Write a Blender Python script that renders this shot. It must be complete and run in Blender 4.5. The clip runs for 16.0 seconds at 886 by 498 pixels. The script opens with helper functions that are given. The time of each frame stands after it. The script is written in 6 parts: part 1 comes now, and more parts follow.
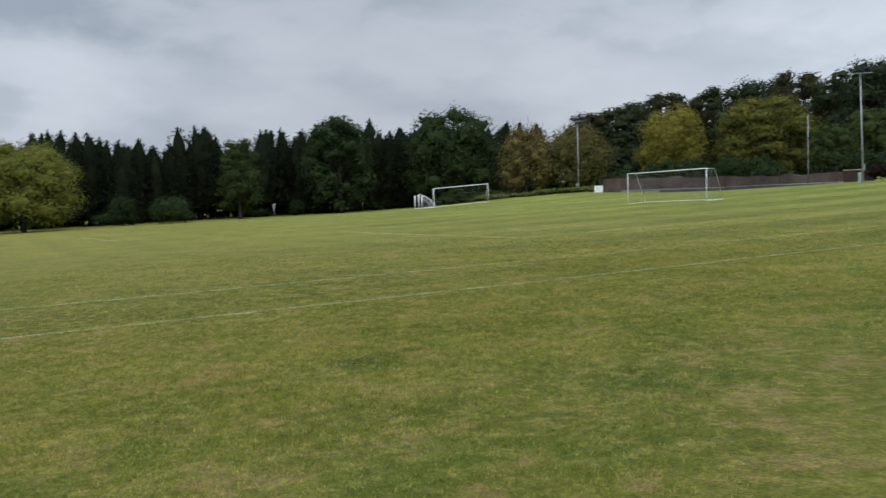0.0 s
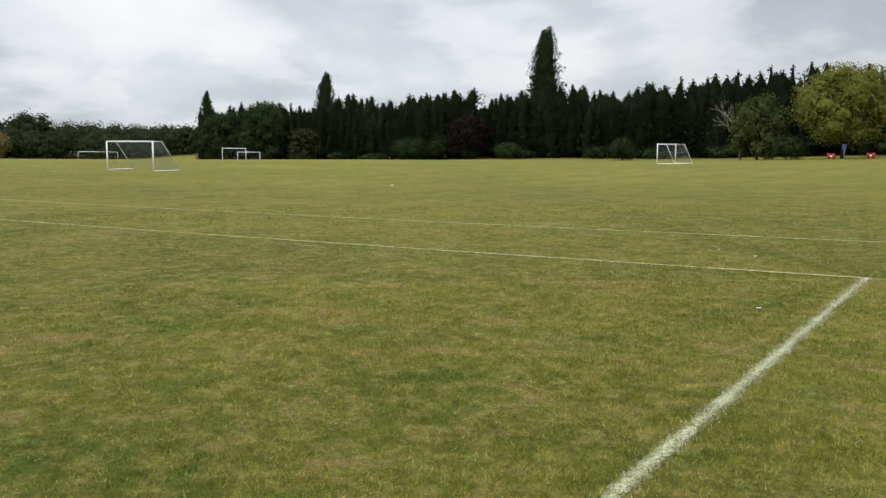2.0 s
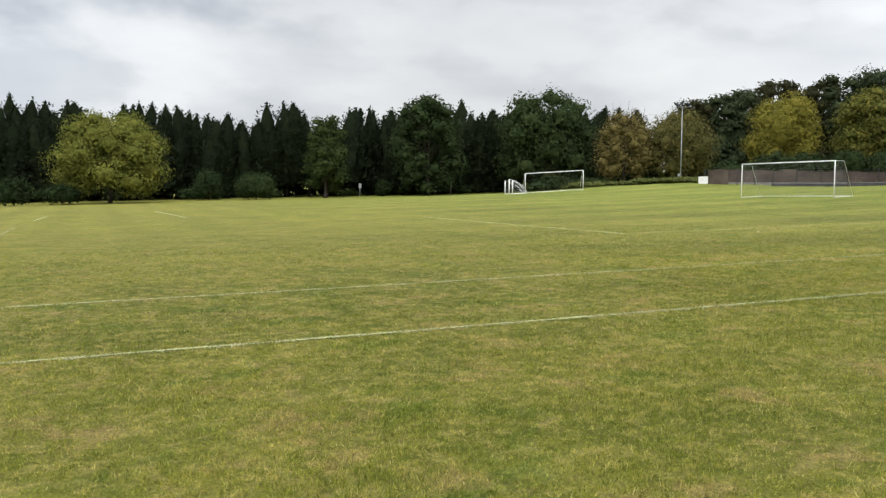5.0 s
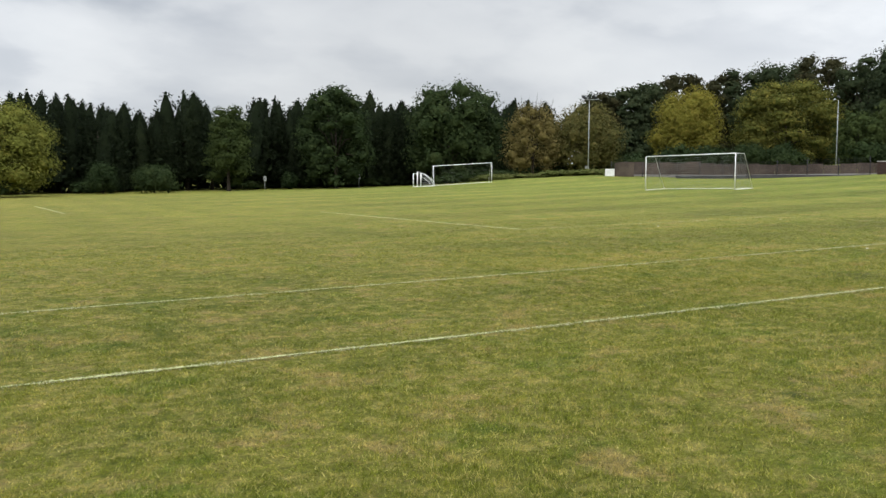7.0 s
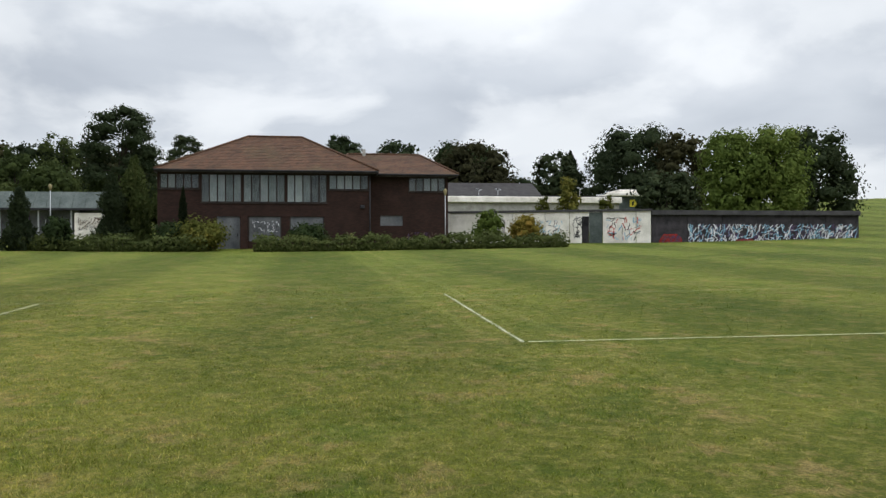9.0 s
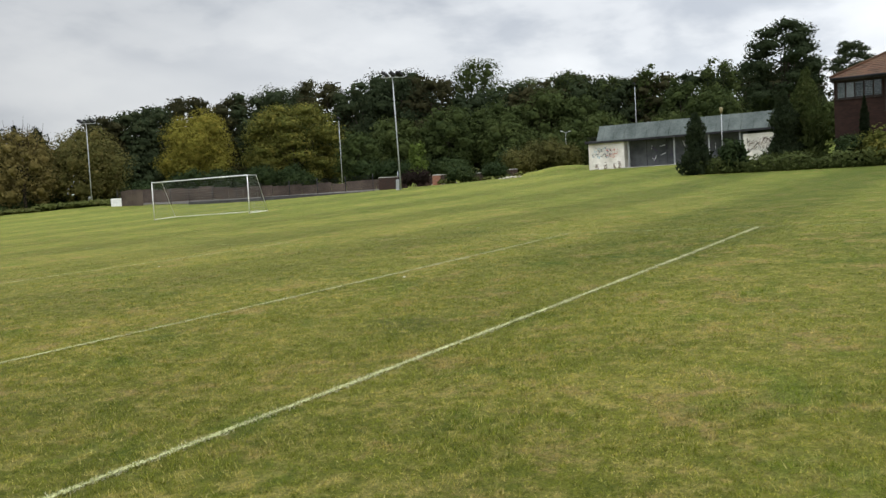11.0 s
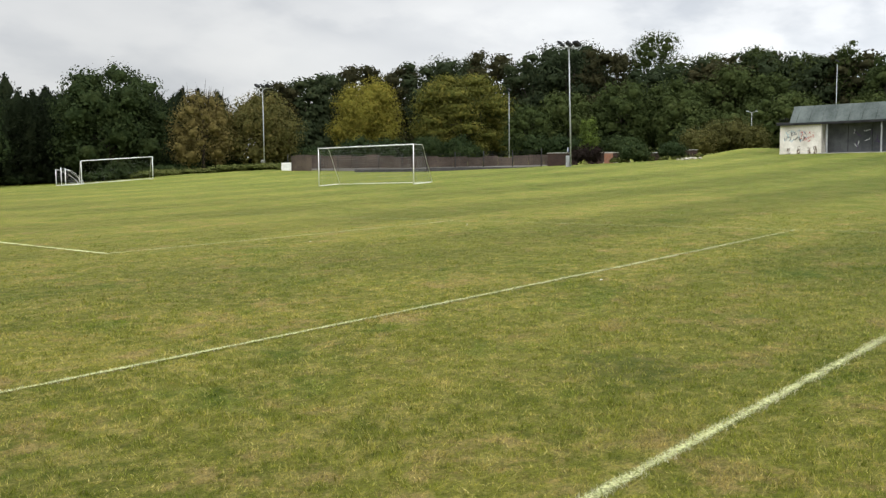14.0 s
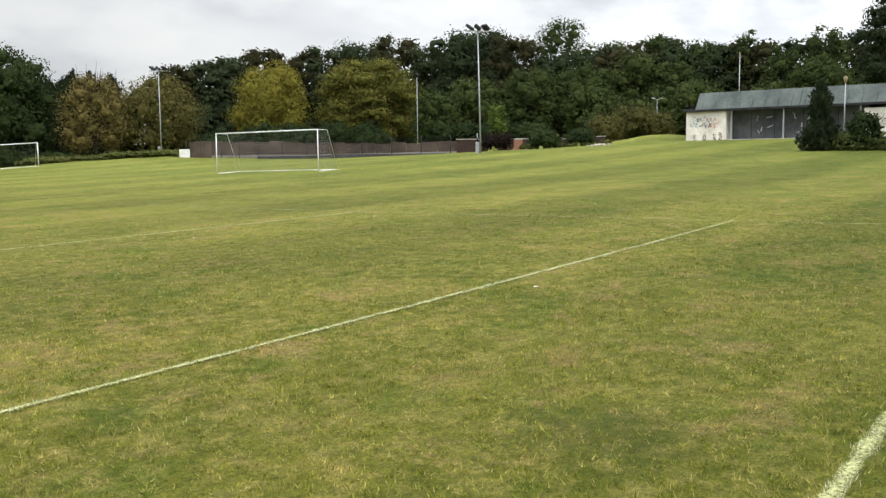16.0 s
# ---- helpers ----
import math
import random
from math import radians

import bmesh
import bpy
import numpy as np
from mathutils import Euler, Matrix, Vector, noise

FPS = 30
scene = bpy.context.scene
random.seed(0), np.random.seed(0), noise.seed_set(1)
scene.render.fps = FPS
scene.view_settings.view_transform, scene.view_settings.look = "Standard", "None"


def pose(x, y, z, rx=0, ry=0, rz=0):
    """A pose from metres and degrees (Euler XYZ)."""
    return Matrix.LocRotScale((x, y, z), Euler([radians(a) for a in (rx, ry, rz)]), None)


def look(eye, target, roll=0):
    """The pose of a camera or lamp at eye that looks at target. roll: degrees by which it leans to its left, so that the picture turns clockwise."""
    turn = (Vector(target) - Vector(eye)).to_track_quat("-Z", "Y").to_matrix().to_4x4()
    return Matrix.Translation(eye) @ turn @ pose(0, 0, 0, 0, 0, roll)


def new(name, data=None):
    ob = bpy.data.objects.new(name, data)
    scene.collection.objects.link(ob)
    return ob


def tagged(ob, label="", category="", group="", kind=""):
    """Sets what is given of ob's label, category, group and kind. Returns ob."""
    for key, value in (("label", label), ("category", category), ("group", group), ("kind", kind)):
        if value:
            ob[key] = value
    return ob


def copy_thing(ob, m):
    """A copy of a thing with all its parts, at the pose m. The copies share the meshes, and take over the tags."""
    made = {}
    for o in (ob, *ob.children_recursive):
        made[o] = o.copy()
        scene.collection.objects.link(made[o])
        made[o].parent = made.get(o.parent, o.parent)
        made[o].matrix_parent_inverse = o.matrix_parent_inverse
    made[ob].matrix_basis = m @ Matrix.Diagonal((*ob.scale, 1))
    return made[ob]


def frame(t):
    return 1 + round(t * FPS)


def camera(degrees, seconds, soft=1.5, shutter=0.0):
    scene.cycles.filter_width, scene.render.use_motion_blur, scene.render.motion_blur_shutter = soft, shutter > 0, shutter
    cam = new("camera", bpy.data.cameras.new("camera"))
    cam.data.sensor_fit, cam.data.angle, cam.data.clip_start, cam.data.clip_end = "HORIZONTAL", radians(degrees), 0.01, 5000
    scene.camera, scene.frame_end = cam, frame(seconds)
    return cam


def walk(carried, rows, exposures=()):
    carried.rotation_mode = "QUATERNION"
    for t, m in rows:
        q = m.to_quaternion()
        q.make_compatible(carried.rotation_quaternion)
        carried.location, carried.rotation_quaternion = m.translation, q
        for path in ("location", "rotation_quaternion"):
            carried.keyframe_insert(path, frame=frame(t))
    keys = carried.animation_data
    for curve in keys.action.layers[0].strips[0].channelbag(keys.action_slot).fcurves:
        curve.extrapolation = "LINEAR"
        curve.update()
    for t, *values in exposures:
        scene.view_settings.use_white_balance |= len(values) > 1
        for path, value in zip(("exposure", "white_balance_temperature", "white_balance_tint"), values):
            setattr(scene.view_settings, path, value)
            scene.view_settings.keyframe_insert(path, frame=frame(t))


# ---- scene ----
LENS = 53.45
cam = camera(LENS, 16.0, soft=1.4, shutter=0.06)
# seconds, eye x y z, heading clockwise from +y, tilt, lean
ROWS = (
(0, 0.82, -13.50, 1.69, 27.68, -2.85, -1.61), (0.2, 0.98, -13.26, 1.69, 16.83, -3.95, 0.05), (0.5, 1.02, -12.94, 1.68, -1.04, -3.77, 0.62),
(0.8, 1.12, -12.63, 1.69, -18.09, -5.52, 0.36), (1, 1.18, -12.42, 1.69, -25.65, -7.58, -0.23), (1.2, 1.23, -12.28, 1.69, -30.48, -8.35, -0.40),
(1.5, 1.30, -12.07, 1.69, -34.51, -8.09, 0.51), (1.7, 1.36, -11.91, 1.69, -35.12, -7.68, 0.94), (2, 1.45, -11.66, 1.70, -33.05, -7.38, 0.33),
(2.2, 1.54, -11.47, 1.69, -30.02, -7.60, -0.84), (2.5, 1.70, -11.17, 1.70, -23.62, -7.81, -1.28), (2.8, 1.80, -10.87, 1.70, -15.57, -7.38, -1.43),
(3, 1.86, -10.67, 1.70, -9.67, -6.62, -1.40), (3.3, 2.04, -10.34, 1.68, -0.78, -6.17, -1.23), (3.5, 2.16, -10.12, 1.67, 4.86, -6.24, -0.71),
(4, 2.45, -9.71, 1.66, 16.52, -5.61, 0.14), (4.2, 2.59, -9.51, 1.66, 19.51, -4.87, -0.16), (4.5, 2.79, -9.30, 1.67, 22.00, -4.40, 0.00),
(5, 3.11, -9.00, 1.69, 21.90, -3.80, 0.50), (5.5, 3.43, -8.72, 1.72, 19.60, -3.40, 1.00), (6, 3.75, -8.43, 1.74, 17.80, -3.20, 1.40),
(6.3, 3.94, -8.25, 1.76, 18.74, -3.25, 1.49), (6.5, 4.07, -8.08, 1.75, 20.49, -3.55, 1.25), (6.8, 4.35, -7.85, 1.74, 24.21, -3.68, 0.69),
(7, 4.54, -7.69, 1.74, 27.46, -4.25, 0.38), (7.3, 4.82, -7.44, 1.76, 35.28, -5.22, 0.14), (7.5, 5.01, -7.37, 1.73, 42.94, -5.80, 0.46),
(7.8, 5.44, -7.07, 1.76, 64.74, -2.93, 1.57), (8, 5.74, -6.86, 1.78, 80.45, 0.94, 1.10), (8.1, 5.89, -6.80, 1.77, 86.12, 1.96, 0.66),
(8.2, 6.07, -6.74, 1.77, 90.02, 2.01, 0.38), (8.4, 6.32, -6.60, 1.77, 95.00, 1.90, 0.10), (8.7, 6.58, -6.37, 1.78, 98.30, 1.40, -0.10),
(9.1, 6.85, -6.04, 1.79, 98.60, 0.40, -0.30), (9.5, 7.10, -5.70, 1.80, 94.30, -0.80, -0.70), (9.9, 7.33, -5.36, 1.81, 85.70, -1.80, -1.10),
(10.3, 7.55, -5.01, 1.81, 74.46, -2.49, -1.74), (10.4, 7.60, -4.94, 1.80, 71.67, -2.75, -2.46), (10.5, 7.65, -4.86, 1.79, 68.87, -2.78, -2.77),
(10.7, 7.81, -4.69, 1.79, 63.66, -2.93, -2.87), (11, 8.05, -4.43, 1.80, 57.86, -3.34, -3.08), (11.2, 8.17, -4.26, 1.82, 55.06, -3.35, -3.02),
(11.5, 8.36, -4.00, 1.84, 51.28, -2.87, -3.01), (11.8, 8.63, -3.78, 1.85, 47.70, -3.02, -3.17), (12, 8.81, -3.63, 1.85, 46.22, -3.19, -2.69),
(12.2, 8.93, -3.50, 1.85, 45.50, -3.30, -1.82), (12.5, 9.12, -3.30, 1.86, 45.32, -3.26, -0.76), (12.8, 9.38, -3.10, 1.86, 44.51, -3.46, -0.37),
(13, 9.55, -2.96, 1.86, 43.71, -3.95, -0.30), (13.2, 9.72, -2.81, 1.86, 43.55, -4.30, 0.28), (13.5, 9.98, -2.59, 1.85, 44.93, -4.64, 1.24),
(13.8, 10.21, -2.37, 1.85, 46.91, -4.57, 0.59), (14, 10.37, -2.22, 1.85, 47.44, -4.64, -0.42), (14.2, 10.57, -2.06, 1.86, 47.39, -4.82, -1.71),
(14.5, 10.88, -1.82, 1.87, 48.26, -4.56, -1.98), (14.8, 11.07, -1.62, 1.87, 50.40, -4.52, -1.84), (15, 11.19, -1.49, 1.87, 51.50, -4.76, -2.92),
(15.2, 11.35, -1.37, 1.87, 51.62, -5.17, -3.97), (15.5, 11.58, -1.20, 1.86, 51.84, -5.59, -3.39), (15.7, 11.74, -1.06, 1.85, 52.31, -5.39, -2.14),
(16, 11.99, -0.85, 1.84, 53.38, -5.53, -0.52))


def stand(x, y, z, heading, tilt, lean):
    a, k = radians(heading), radians(tilt)
    return look((x, y, z), (x + math.sin(a) * math.cos(k), y + math.cos(a) * math.cos(k), z + math.sin(k)), lean)


EXPOSURES = ((0.0, -0.22, 6000, 9), (0.5, 0.05, 6500, 9), (1.0, -0.2, 6550, 9), (1.5, -0.1, 6600, 9), (2.0, -0.1, 6550, 9), (2.5, -0.2, 6550, 9), (3.0, 0.02, 6600, 9), (3.5, 0.1, 6600, 9), (4.0, 0.43, 6700, 9), (6.3, 0.16, 6450, 9), (7.0, 0.18, 6500, 9), (7.5, 0.26, 6600, 9), (7.8, 0.3, 6600, 9),
             (8.2, -0.13, 6450, 9), (10.3, -0.16, 6450, 9), (10.6, -0.08, 6500, 9), (11.0, 0.03, 6550, 9), (11.5, 0.08, 6600, 9), (12.0, 0.06, 6550, 9), (12.5, 0.1, 6550, 9), (13.0, 0.08, 6550, 9), (13.5, 0.33, 6700, 9), (14.0, 0.23, 6700, 9), (14.5, 0.18, 6750, 9), (15.0, 0.0, 6650, 9), (15.5, 0.32, 6750, 9), (16.0, 0.34, 6700, 9))
walk(cam, [(r[0], stand(*r[1:])) for r in ROWS], EXPOSURES)


# ---- node helpers ----
class Nodes:
    """A small wrapper to write node trees in one line each."""

    def __init__(self, tree):
        self.tree = tree

    def add(self, kind, **inputs):
        n = self.tree.nodes.new(kind)
        for k, v in inputs.items():
            self.put(n, k.replace("_", " "), v)
        return n

    def put(self, n, key, v):
        if isinstance(key, str) and key.startswith("i") and key[1:].isdigit():
            key = int(key[1:])
        s = n.inputs[key]
        if isinstance(v, bpy.types.NodeSocket):
            self.tree.links.new(v, s)
        else:
            s.default_value = v

    def math(self, op, a, b=0.0, c=0.0, clamp=False):
        n = self.add("ShaderNodeMath", i0=a, i1=b, i2=c)
        n.operation, n.use_clamp = op, clamp
        return n.outputs[0]

    def noise(self, vec, scale, detail=4.0, rough=0.55, distort=0.0):
        n = self.add("ShaderNodeTexNoise", Vector=vec, Scale=scale, Detail=detail, Roughness=rough, Distortion=distort)
        return n.outputs["Fac"]

    def ramp(self, fac, *stops):
        n = self.add("ShaderNodeValToRGB", Fac=fac)
        e = n.color_ramp.elements
        while len(e) < len(stops):
            e.new(0.5)
        for el, (p, c) in zip(e, stops):
            el.position = p
            el.color = (*c, 1) if isinstance(c, tuple) else (c, c, c, 1)
        return n.outputs["Color"]

    def mix(self, fac, a, b, blend="MIX"):
        n = self.tree.nodes.new("ShaderNodeMix")
        n.data_type, n.blend_type = "RGBA", blend
        for s, v in ((n.inputs[0], fac), (n.inputs[6], a), (n.inputs[7], b)):
            if isinstance(v, bpy.types.NodeSocket):
                self.tree.links.new(v, s)
            else:
                s.default_value = (*v, 1) if isinstance(v, tuple) and len(v) == 3 else v
        return n.outputs[2]

    def scaled(self, vec, sx, sy, sz):
        n = self.add("ShaderNodeVectorMath", i0=vec, i1=(sx, sy, sz))
        n.operation = "MULTIPLY"
        return n.outputs[0]


# ---- sky and light ----
SUN_HEADING, SUN_UP = 205.0, 48.0
world = bpy.data.worlds.new("overcast_sky")
world.use_nodes = True
scene.world = world
N = Nodes(world.node_tree)
world.node_tree.nodes.clear()
way = N.add("ShaderNodeTexCoord").outputs["Generated"]
axes = N.add("ShaderNodeSeparateXYZ", Vector=way)
up = N.math("MAXIMUM", axes.outputs[2], 0.0)
flat = N.math("ADD", up, 0.30)
cloud_at = N.add("ShaderNodeCombineXYZ", X=N.math("DIVIDE", axes.outputs[0], flat), Y=N.math("DIVIDE", axes.outputs[1], flat), Z=3.1).outputs[0]
big = N.noise(cloud_at, 0.55, 3.0, 0.5, 0.2)
puff = N.noise(cloud_at, 1.35, 6.0, 0.45, 0.25)
density = N.math("ADD", N.math("MULTIPLY", big, 0.4), N.math("MULTIPLY", puff, 0.6))
cloud = N.ramp(density, (0.39, (0.53, 0.575, 0.65)), (0.46, (0.65, 0.695, 0.765)), (0.51, (0.75, 0.79, 0.855)), (0.555, (0.86, 0.895, 0.95)), (0.62, (1.0, 1.03, 1.07)))
# rounded heaps of cloud with crisper tops
heap = N.ramp(N.noise(cloud_at, 2.3, 6.0, 0.5, 0.15), (0.45, 0.0), (0.50, 0.16), (0.545, 0.36), (0.66, 0.52))
cloud = N.mix(heap, cloud, (1.16, 1.18, 1.2))
haze = N.math("POWER", N.math("SUBTRACT", 1.0, up, clamp=True), 9.0)
cloud = N.mix(N.math("MULTIPLY", haze, 0.3), cloud, (0.66, 0.685, 0.72))
# a darker bank of cloud stands in the north-east
toward = N.math("ADD", N.math("MULTIPLY", axes.outputs[0], math.sin(radians(26))), N.math("MULTIPLY", axes.outputs[1], math.cos(radians(26))))
bank = N.math("MULTIPLY", N.math("POWER", N.math("MAXIMUM", toward, 0.0), 5.0), 0.44)
east = N.math("MULTIPLY", N.math("POWER", N.math("MAXIMUM", axes.outputs[0], 0.0), 3.0), 0.13)
rise = N.math("SUBTRACT", N.math("ADD", N.math("ADD", 1.07, east), N.math("MULTIPLY", N.math("MAXIMUM", N.math("SUBTRACT", up, 0.26), 0.0), 3.6)), bank)
cloud = N.mix(1.0, cloud, N.add("ShaderNodeCombineColor", i0=rise, i1=rise, i2=rise).outputs[0], "MULTIPLY")
sky = N.add("ShaderNodeTexSky")
sky.sky_type, sky.sun_disc = "NISHITA", False
sky.sun_elevation, sky.sun_rotation = radians(SUN_UP), radians(SUN_HEADING)
veil = N.add("ShaderNodeBackground", Color=cloud, Strength=1.0)
blue = N.add("ShaderNodeBackground", Color=sky.outputs[0], Strength=0.05)
both = N.add("ShaderNodeMixShader", Fac=0.93, i1=blue.outputs[0], i2=veil.outputs[0])
N.add("ShaderNodeOutputWorld", Surface=both.outputs[0])

sun = new("sun", bpy.data.lights.new("sun", "SUN"))
sun.data.energy, sun.data.angle, sun.data.color = 1.4, radians(25), (1.0, 0.97, 0.92)
_h = radians(SUN_HEADING)
sun.matrix_world = look((200 * math.sin(_h), 200 * math.cos(_h), 200 * math.tan(radians(SUN_UP))), (0, 0, 0))


# ---- materials ----
def material(name, rough=0.7, metal=0.0):
    m = bpy.data.materials.new(name)
    m.use_nodes = True
    n = Nodes(m.node_tree)
    b = m.node_tree.nodes["Principled BSDF"]
    b.inputs["Roughness"].default_value, b.inputs["Metallic"].default_value = rough, metal
    return m, n, b


def bump(n, b, height, strength, distance):
    k = n.add("ShaderNodeBump", Strength=strength, Distance=distance, Height=height)
    n.put(b, "Normal", k.outputs[0])


def worn(name, c, c2, rough=0.6, metal=0.0, scale=1.5, fine=25.0, relief=0.15):
    """Two-scale stained surface between two colours."""
    m, n, b = material(name, rough, metal)
    p = n.add("ShaderNodeTexCoord").outputs["Object"]
    a, d = n.noise(p, scale, 5.0, 0.6), n.noise(p, fine, 3.0, 0.6)
    mixed = n.math("ADD", n.math("MULTIPLY", a, 0.7), n.math("MULTIPLY", d, 0.3))
    n.put(b, "Base Color", n.ramp(mixed, (0.38, c), (0.62, c2)))
    n.put(b, "Roughness", n.math("ADD", rough - 0.1, n.math("MULTIPLY", d, 0.2)))
    b.inputs["Specular IOR Level"].default_value = 0.5 if rough < 0.6 else 0.15
    bump(n, b, d, relief, 0.01)
    return m


def foliage(name, dark, light, tip=None, sheer=0.22):
    """Leaves that differ one by one and in larger drifts."""
    m, n, b = material(name, 0.9)
    isl = n.add("ShaderNodeNewGeometry").outputs["Random Per Island"]
    info = n.add("ShaderNodeObjectInfo")
    p = n.add("ShaderNodeTexCoord").outputs["Object"]
    drift = n.math("ADD", n.math("MULTIPLY", n.noise(p, 0.7, 4.0, 0.6), 0.6), n.math("MULTIPLY", n.noise(p, 2.3, 4.0, 0.65), 0.4))
    f = n.math("ADD", n.math("MULTIPLY", isl, 0.14), n.math("ADD", n.math("MULTIPLY", drift, 1.0), n.math("MULTIPLY", info.outputs["Random"], 0.16)))
    c = n.ramp(f, (0.33, dark), (0.69, light), (0.92, tip or light))
    n.put(b, "Base Color", c)
    b.inputs["Specular IOR Level"].default_value = 0.04
    bump(n, b, n.noise(p, 3.5, 4.0, 0.7), 0.7, 0.3)
    t = n.add("ShaderNodeBsdfTranslucent", Color=c)
    s = n.add("ShaderNodeMixShader", Fac=sheer, i1=b.outputs[0], i2=t.outputs[0])
    n.put(m.node_tree.nodes["Material Output"], "Surface", s.outputs[0])
    return m


def grass_colour(n):
    """The turf's colour over the field: drifts, dry patches, mown bands and grain."""
    p = n.add("ShaderNodeNewGeometry").outputs["Position"]
    xyz = n.add("ShaderNodeSeparateXYZ", Vector=p)
    wide = n.noise(p, 0.09, 3.0, 0.5)
    mid = n.noise(p, 0.62, 5.0, 0.62, 0.3)
    small = n.noise(p, 4.5, 5.0, 0.65)
    fine = n.noise(p, 42.0, 4.0, 0.75)
    tuft = n.noise(p, 13.0, 4.0, 0.65)
    f = n.math("ADD", n.math("MULTIPLY", wide, 0.3), n.math("ADD", n.math("MULTIPLY", mid, 0.42), n.math("MULTIPLY", small, 0.28)))
    green = n.ramp(f, (0.38, GRASS_DEEP), (0.49, GRASS_MID), (0.61, GRASS_PALE))
    dry_at = n.noise(p, 5.5, 8.0, 0.78, 0.3)
    lush = n.math("SUBTRACT", n.math("MULTIPLY", xyz.outputs[0], 0.45), n.math("MULTIPLY", xyz.outputs[1], 1.1))
    lush = n.ramp(n.math("DIVIDE", n.math("ADD", lush, n.math("MULTIPLY", wide, 8.0)), 40.0), (0.18, 0.0), (0.75, 1.0))
    dry = n.ramp(n.math("SUBTRACT", n.math("ADD", n.math("MULTIPLY", dry_at, 0.66), n.math("MULTIPLY", small, 0.34)), n.math("MULTIPLY", lush, 0.035)), (0.475, 0.0), (0.59, 1.0))
    green = n.mix(lush, n.mix(1.0, green, (1.03, 0.955, 0.87), "MULTIPLY"), n.mix(1.0, green, (0.75, 0.81, 0.62), "MULTIPLY"))
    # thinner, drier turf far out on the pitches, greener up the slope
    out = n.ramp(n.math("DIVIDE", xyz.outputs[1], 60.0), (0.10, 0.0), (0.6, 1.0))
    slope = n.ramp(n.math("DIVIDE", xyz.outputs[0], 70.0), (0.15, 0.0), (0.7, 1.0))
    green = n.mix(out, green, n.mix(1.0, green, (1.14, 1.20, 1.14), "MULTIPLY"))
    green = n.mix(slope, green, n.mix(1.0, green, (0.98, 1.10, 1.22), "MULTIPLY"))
    # shade between standing blades put into the colour, fading out away from the walk
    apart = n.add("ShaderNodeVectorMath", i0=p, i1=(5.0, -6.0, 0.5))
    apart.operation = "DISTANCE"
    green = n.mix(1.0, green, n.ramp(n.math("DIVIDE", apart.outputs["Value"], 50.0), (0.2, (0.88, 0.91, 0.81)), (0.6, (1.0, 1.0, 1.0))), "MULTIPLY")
    c = n.mix(n.math("MULTIPLY", dry, n.math("SUBTRACT", 0.60, n.math("MAXIMUM", n.math("MULTIPLY", lush, 0.15), n.math("MULTIPLY", slope, 0.34)))), green, GRASS_DRY)
    scald = n.ramp(n.noise(p, 1.25, 7.0, 0.78, 0.3), (0.535, 0.0), (0.62, 0.72))
    c = n.mix(scald, c, (0.200, 0.145, 0.062))
    # moist, darker green spots
    moist = n.ramp(n.noise(n.scaled(p, 1.0, 1.0, 1.0), 0.85, 6.0, 0.72, 0.3), (0.36, 0.85), (0.46, 0.0))
    c = n.mix(moist, c, n.mix(1.0, c, (0.66, 0.84, 0.62), "MULTIPLY"))
    # broad straw-coloured drifts, drawn out along the mowing
    drift = n.ramp(n.noise(n.scaled(p, 0.10, 0.34, 0.1), 1.0, 5.0, 0.6, 0.4), (0.47, 0.0), (0.66, 1.0))
    c = n.mix(n.math("MULTIPLY", n.math("MULTIPLY", drift, n.math("MULTIPLY", out, n.math("SUBTRACT", 1.0, slope))), 0.36), c, (0.205, 0.165, 0.056))
    # mown bands along x over the upper half of the field
    wob = n.math("ADD", n.math("MULTIPLY", n.noise(p, 0.12, 2.0), 0.9), 4.0)
    band = n.math("SINE", n.math("MULTIPLY", n.math("ADD", xyz.outputs[1], wob), 0.81))
    band = n.math("MULTIPLY", n.ramp(n.math("ADD", n.math("MULTIPLY", band, 0.5), 0.5), (0.30, 0.0), (0.70, 1.0)), 2.0)
    band = n.math("SUBTRACT", band, 1.0)
    band = n.math("MULTIPLY", n.math("MULTIPLY", band, n.ramp(n.math("DIVIDE", xyz.outputs[0], 60.0), (0.15, 0.0), (0.45, 1.0))), n.math("MULTIPLY", n.math("ADD", 0.34, n.math("MULTIPLY", n.noise(p, 0.2, 3.0), 0.36)), n.math("SUBTRACT", 0.95, n.math("MULTIPLY", out, 0.45))))
    band = n.math("ADD", band, 0.5, clamp=True)
    c = n.mix(1.0, c, n.mix(band, (0.76, 0.81, 0.72), (1.12, 1.11, 1.08)), "MULTIPLY")
    # faint stripes along y where the far pitch was mown the other way
    cross = n.math("SINE", n.math("MULTIPLY", n.math("ADD", xyz.outputs[0], wob), 1.9))
    c = n.mix(n.math("MULTIPLY", out, n.math("SUBTRACT", 1.0, slope)), c, n.mix(1.0, c, n.ramp(n.math("ADD", n.math("MULTIPLY", cross, 0.5), 0.5), (0.0, (0.94, 0.95, 0.93)), (1.0, (1.05, 1.04, 1.03))), "MULTIPLY"))
    # pale wheel tracks of the mower
    tracks = n.math("SINE", n.math("MULTIPLY", n.math("ADD", xyz.outputs[1], n.math("MULTIPLY", wob, 0.15)), 5.2))
    near = n.math("SUBTRACT", 1.0, n.math("DIVIDE", n.math("ABSOLUTE", n.math("ADD", xyz.outputs[1], 9.7)), 2.3), clamp=True)
    near = n.math("MULTIPLY", near, n.ramp(n.math("DIVIDE", xyz.outputs[0], 60.0), (0.15, 0.0), (0.4, 1.0)))
